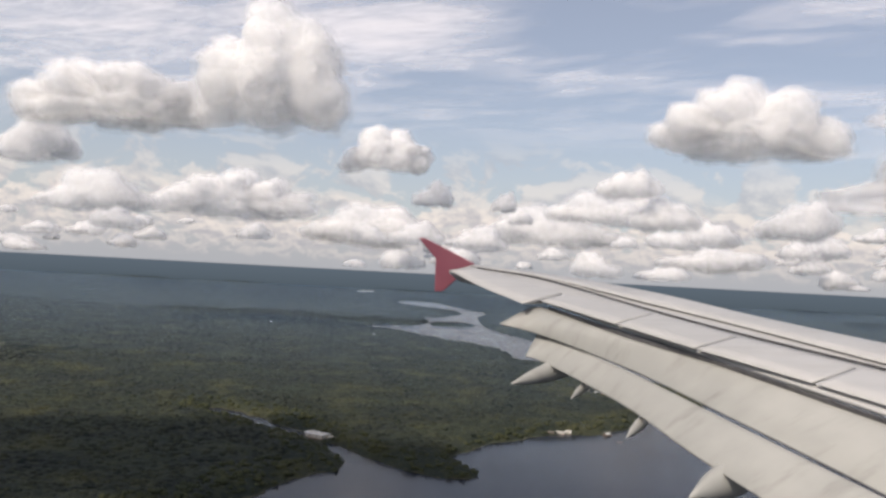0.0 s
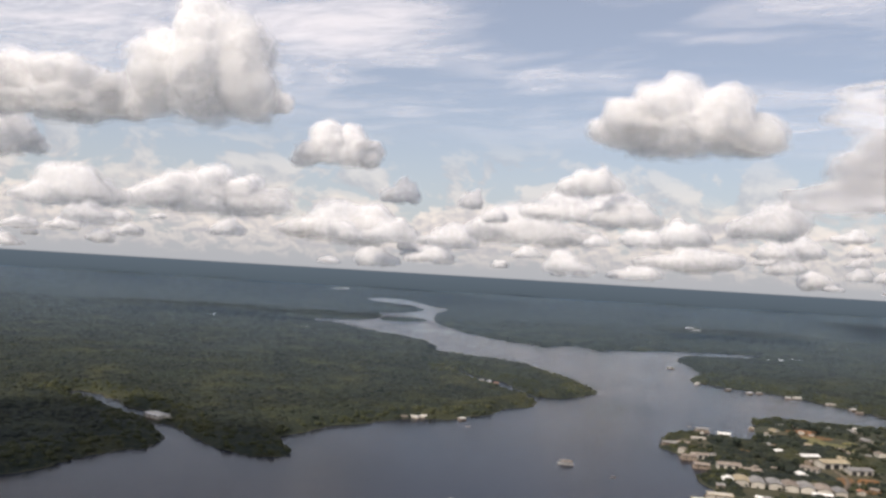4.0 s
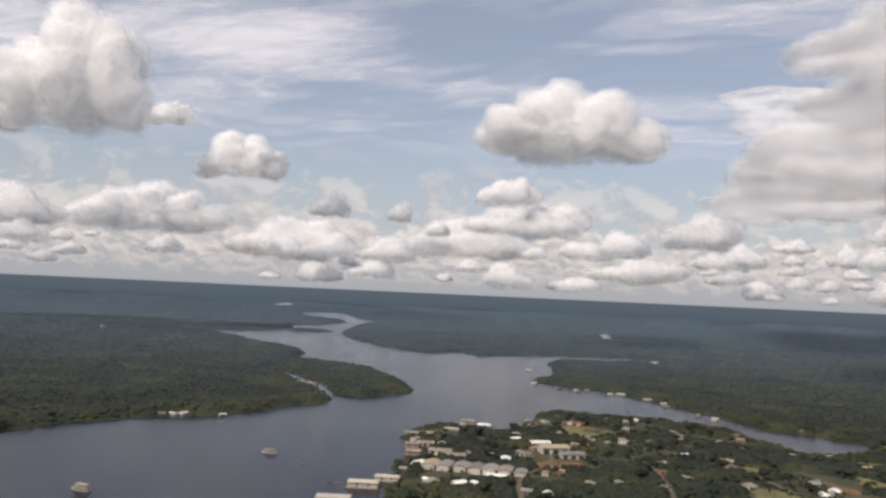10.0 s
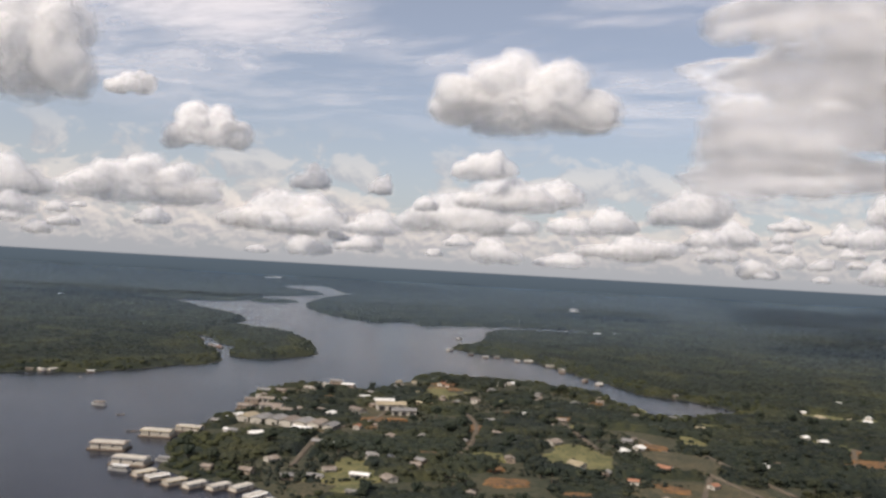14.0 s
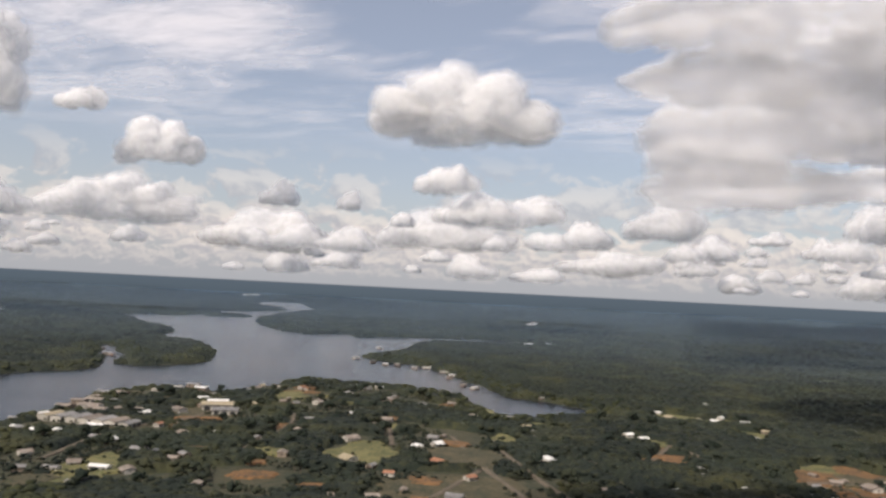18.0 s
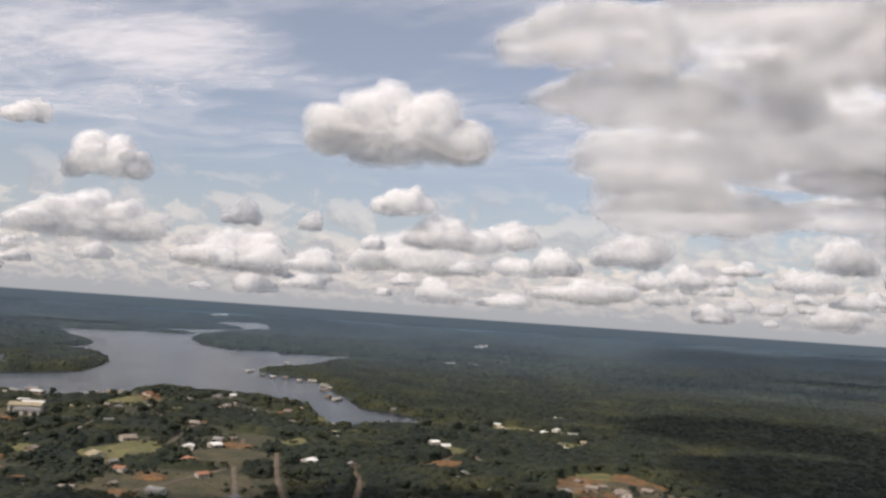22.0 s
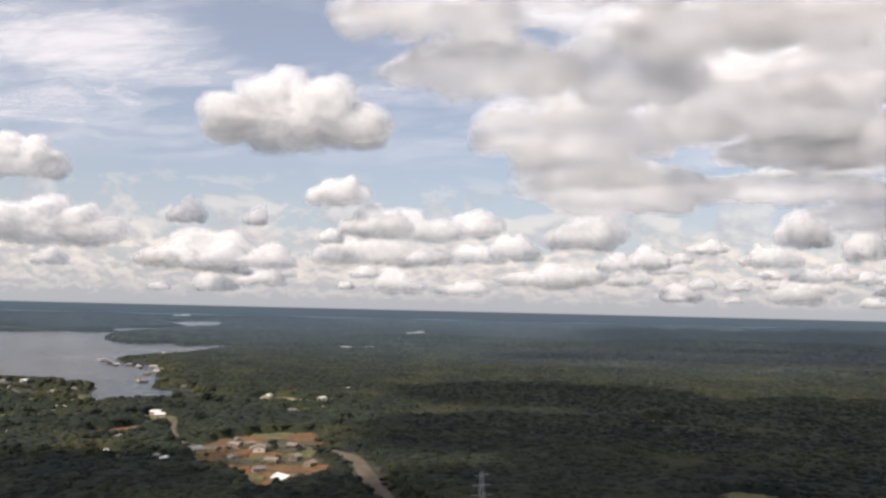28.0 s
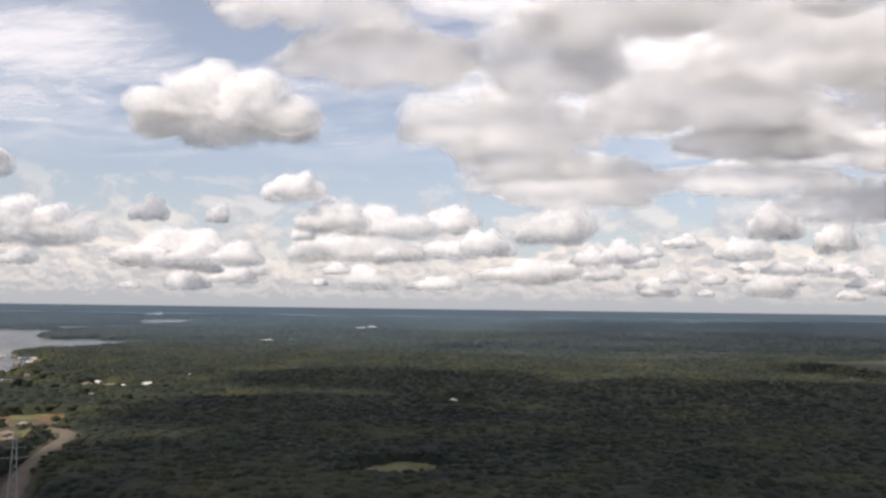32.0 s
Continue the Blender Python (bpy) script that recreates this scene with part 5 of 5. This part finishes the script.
def make_wing():
    ob = new("aeroplane_wing")
    ob.matrix_world = pose(0, 0, EYE, TILT, LEAN, TURN)
    tip, root = (0.57, 14.65, -0.29), (4.52, 7.99, -0.95)
    slab("wing_skin", [tip, (1.72, 13.5, -0.40), (2.96, 11.52, -0.60), (3.75, 9.6, -0.79), root, (5.3, 6.4, -1.11)],
         [(0.11, 13.85, -0.40), (0.90, 11.9, -0.58), (1.50, 10.6, -0.74), (2.05, 8.95, -0.90), (2.55, 7.70, -1.02), (3.40, 5.4, -1.24)], 0.26, WING_GREY, ob, "pale grey wing surface with panel lines")
    slab("slat", [(0.66, 14.75, -0.33), (1.85, 13.6, -0.43), (3.10, 11.6, -0.63), (3.85, 9.7, -0.82), (4.62, 8.05, -0.98), (5.4, 6.4, -1.15)],
         [(0.50, 14.3, -0.305), (1.62, 12.9, -0.45), (2.62, 10.5, -0.685), (3.30, 8.9, -0.845), (3.95, 7.2, -1.015), (4.5, 5.8, -1.155)], 0.10, WING_GREY, ob)
    slab("aileron", [(0.58, 13.97, -0.335), (1.70, 11.15, -0.620)], [(0.11, 13.81, -0.365), (0.53, 11.97, -0.545), (1.05, 10.34, -0.715)], 0.08, WING_GREY, ob)
    front = [(1.72, 11.05, -0.63), (2.59, 9.56, -0.78), (3.10, 8.23, -0.915), (3.68, 6.94, -1.045), (4.2, 5.7, -1.17)]
    rear = [(1.30, 10.52, -0.69), (1.96, 8.90, -0.85), (2.47, 7.68, -0.975), (3.04, 6.42, -1.10), (3.55, 5.2, -1.22)]
    for k in range(4):
        cut = lambda p, q, f: tuple(a + (b - a) * f for a, b in zip(p, q))
        slab("spoiler", [cut(front[k], front[k + 1], 0.01), cut(front[k], front[k + 1], 0.985)], [cut(rear[k], rear[k + 1], 0.01), cut(rear[k], rear[k + 1], 0.985)], 0.05, WING_GREY, ob)
    for line in ([(0.62, 14.05, -0.32), (1.60, 12.59, -0.465), (2.55, 9.92, -0.735), (3.14, 8.43, -0.885), (3.88, 6.86, -1.04)],):
        slab("panel_seam", line, [(x - 0.008, y - 0.022, z + 0.0) for x, y, z in line], 0.03, SEAL_AND_GAP, ob)
    # dark sheet standing in for the shaded gap between wing and flap
    slab("flap_gap_shade", [(1.45, 10.4, -0.78), (2.05, 8.85, -0.93), (2.6, 7.5, -1.06), (3.40, 5.3, -1.28)], [(1.36, 10.8, -0.82), (2.10, 8.66, -1.03), (2.72, 7.32, -1.16), (3.45, 5.4, -1.35)], 0.05, SEAL_AND_GAP, ob)
    slab("front_flap", [(1.34, 10.75, -0.78), (2.09, 8.61, -0.99), (2.71, 7.27, -1.12), (3.28, 5.79, -1.27), (3.65, 4.7, -1.38)],
         [(0.76, 10.44, -0.99), (1.22, 10.05, -1.08), (1.95, 8.50, -1.26), (2.48, 6.65, -1.44), (2.90, 5.13, -1.60)], 0.14, FLAP_GREY, ob, "extended grey flap with scuffs", 0.04)
    slab("rear_flap", [(1.29, 10.37, -1.09), (1.94, 8.49, -1.28), (2.47, 6.62, -1.47), (2.89, 5.11, -1.62), (3.2, 4.1, -1.73)],
         [(1.04, 9.86, -1.34), (1.25, 9.60, -1.39), (1.82, 7.96, -1.57), (2.07, 6.67, -1.70), (2.31, 5.67, -1.80), (2.63, 4.64, -1.91)], 0.10, FLAP_GREY, ob, "extended grey rear flap", 0.03)
    fin("tip_fence", [(-0.453, 0.20), (-0.338, 0.206), (0.063, 0.005), (0.59, -0.274), (0.40, -0.36), (0.317, -0.517), (0.14, -0.66), (0.0, -0.791), (-0.158, -0.791), (-0.137, -0.179)], 14.62, 0.07, CRIMSON, ob)
    for tail, base, r in (((0.80, 9.18, -1.58), (1.46, 9.65, -1.47), 0.095), ((1.40, 8.58, -1.64), (1.64, 9.0, -1.57), 0.045),
                          ((1.71, 7.32, -1.77), (1.98, 7.74, -1.70), 0.05), ((1.88, 5.98, -1.90), (2.37, 6.33, -1.84), 0.12)):
        fairing(tail, base, r, ob)
    tagged(ob, "pale grey airliner wing with extended flaps and a red tip fence", "aeroplane wing")


make_wing()
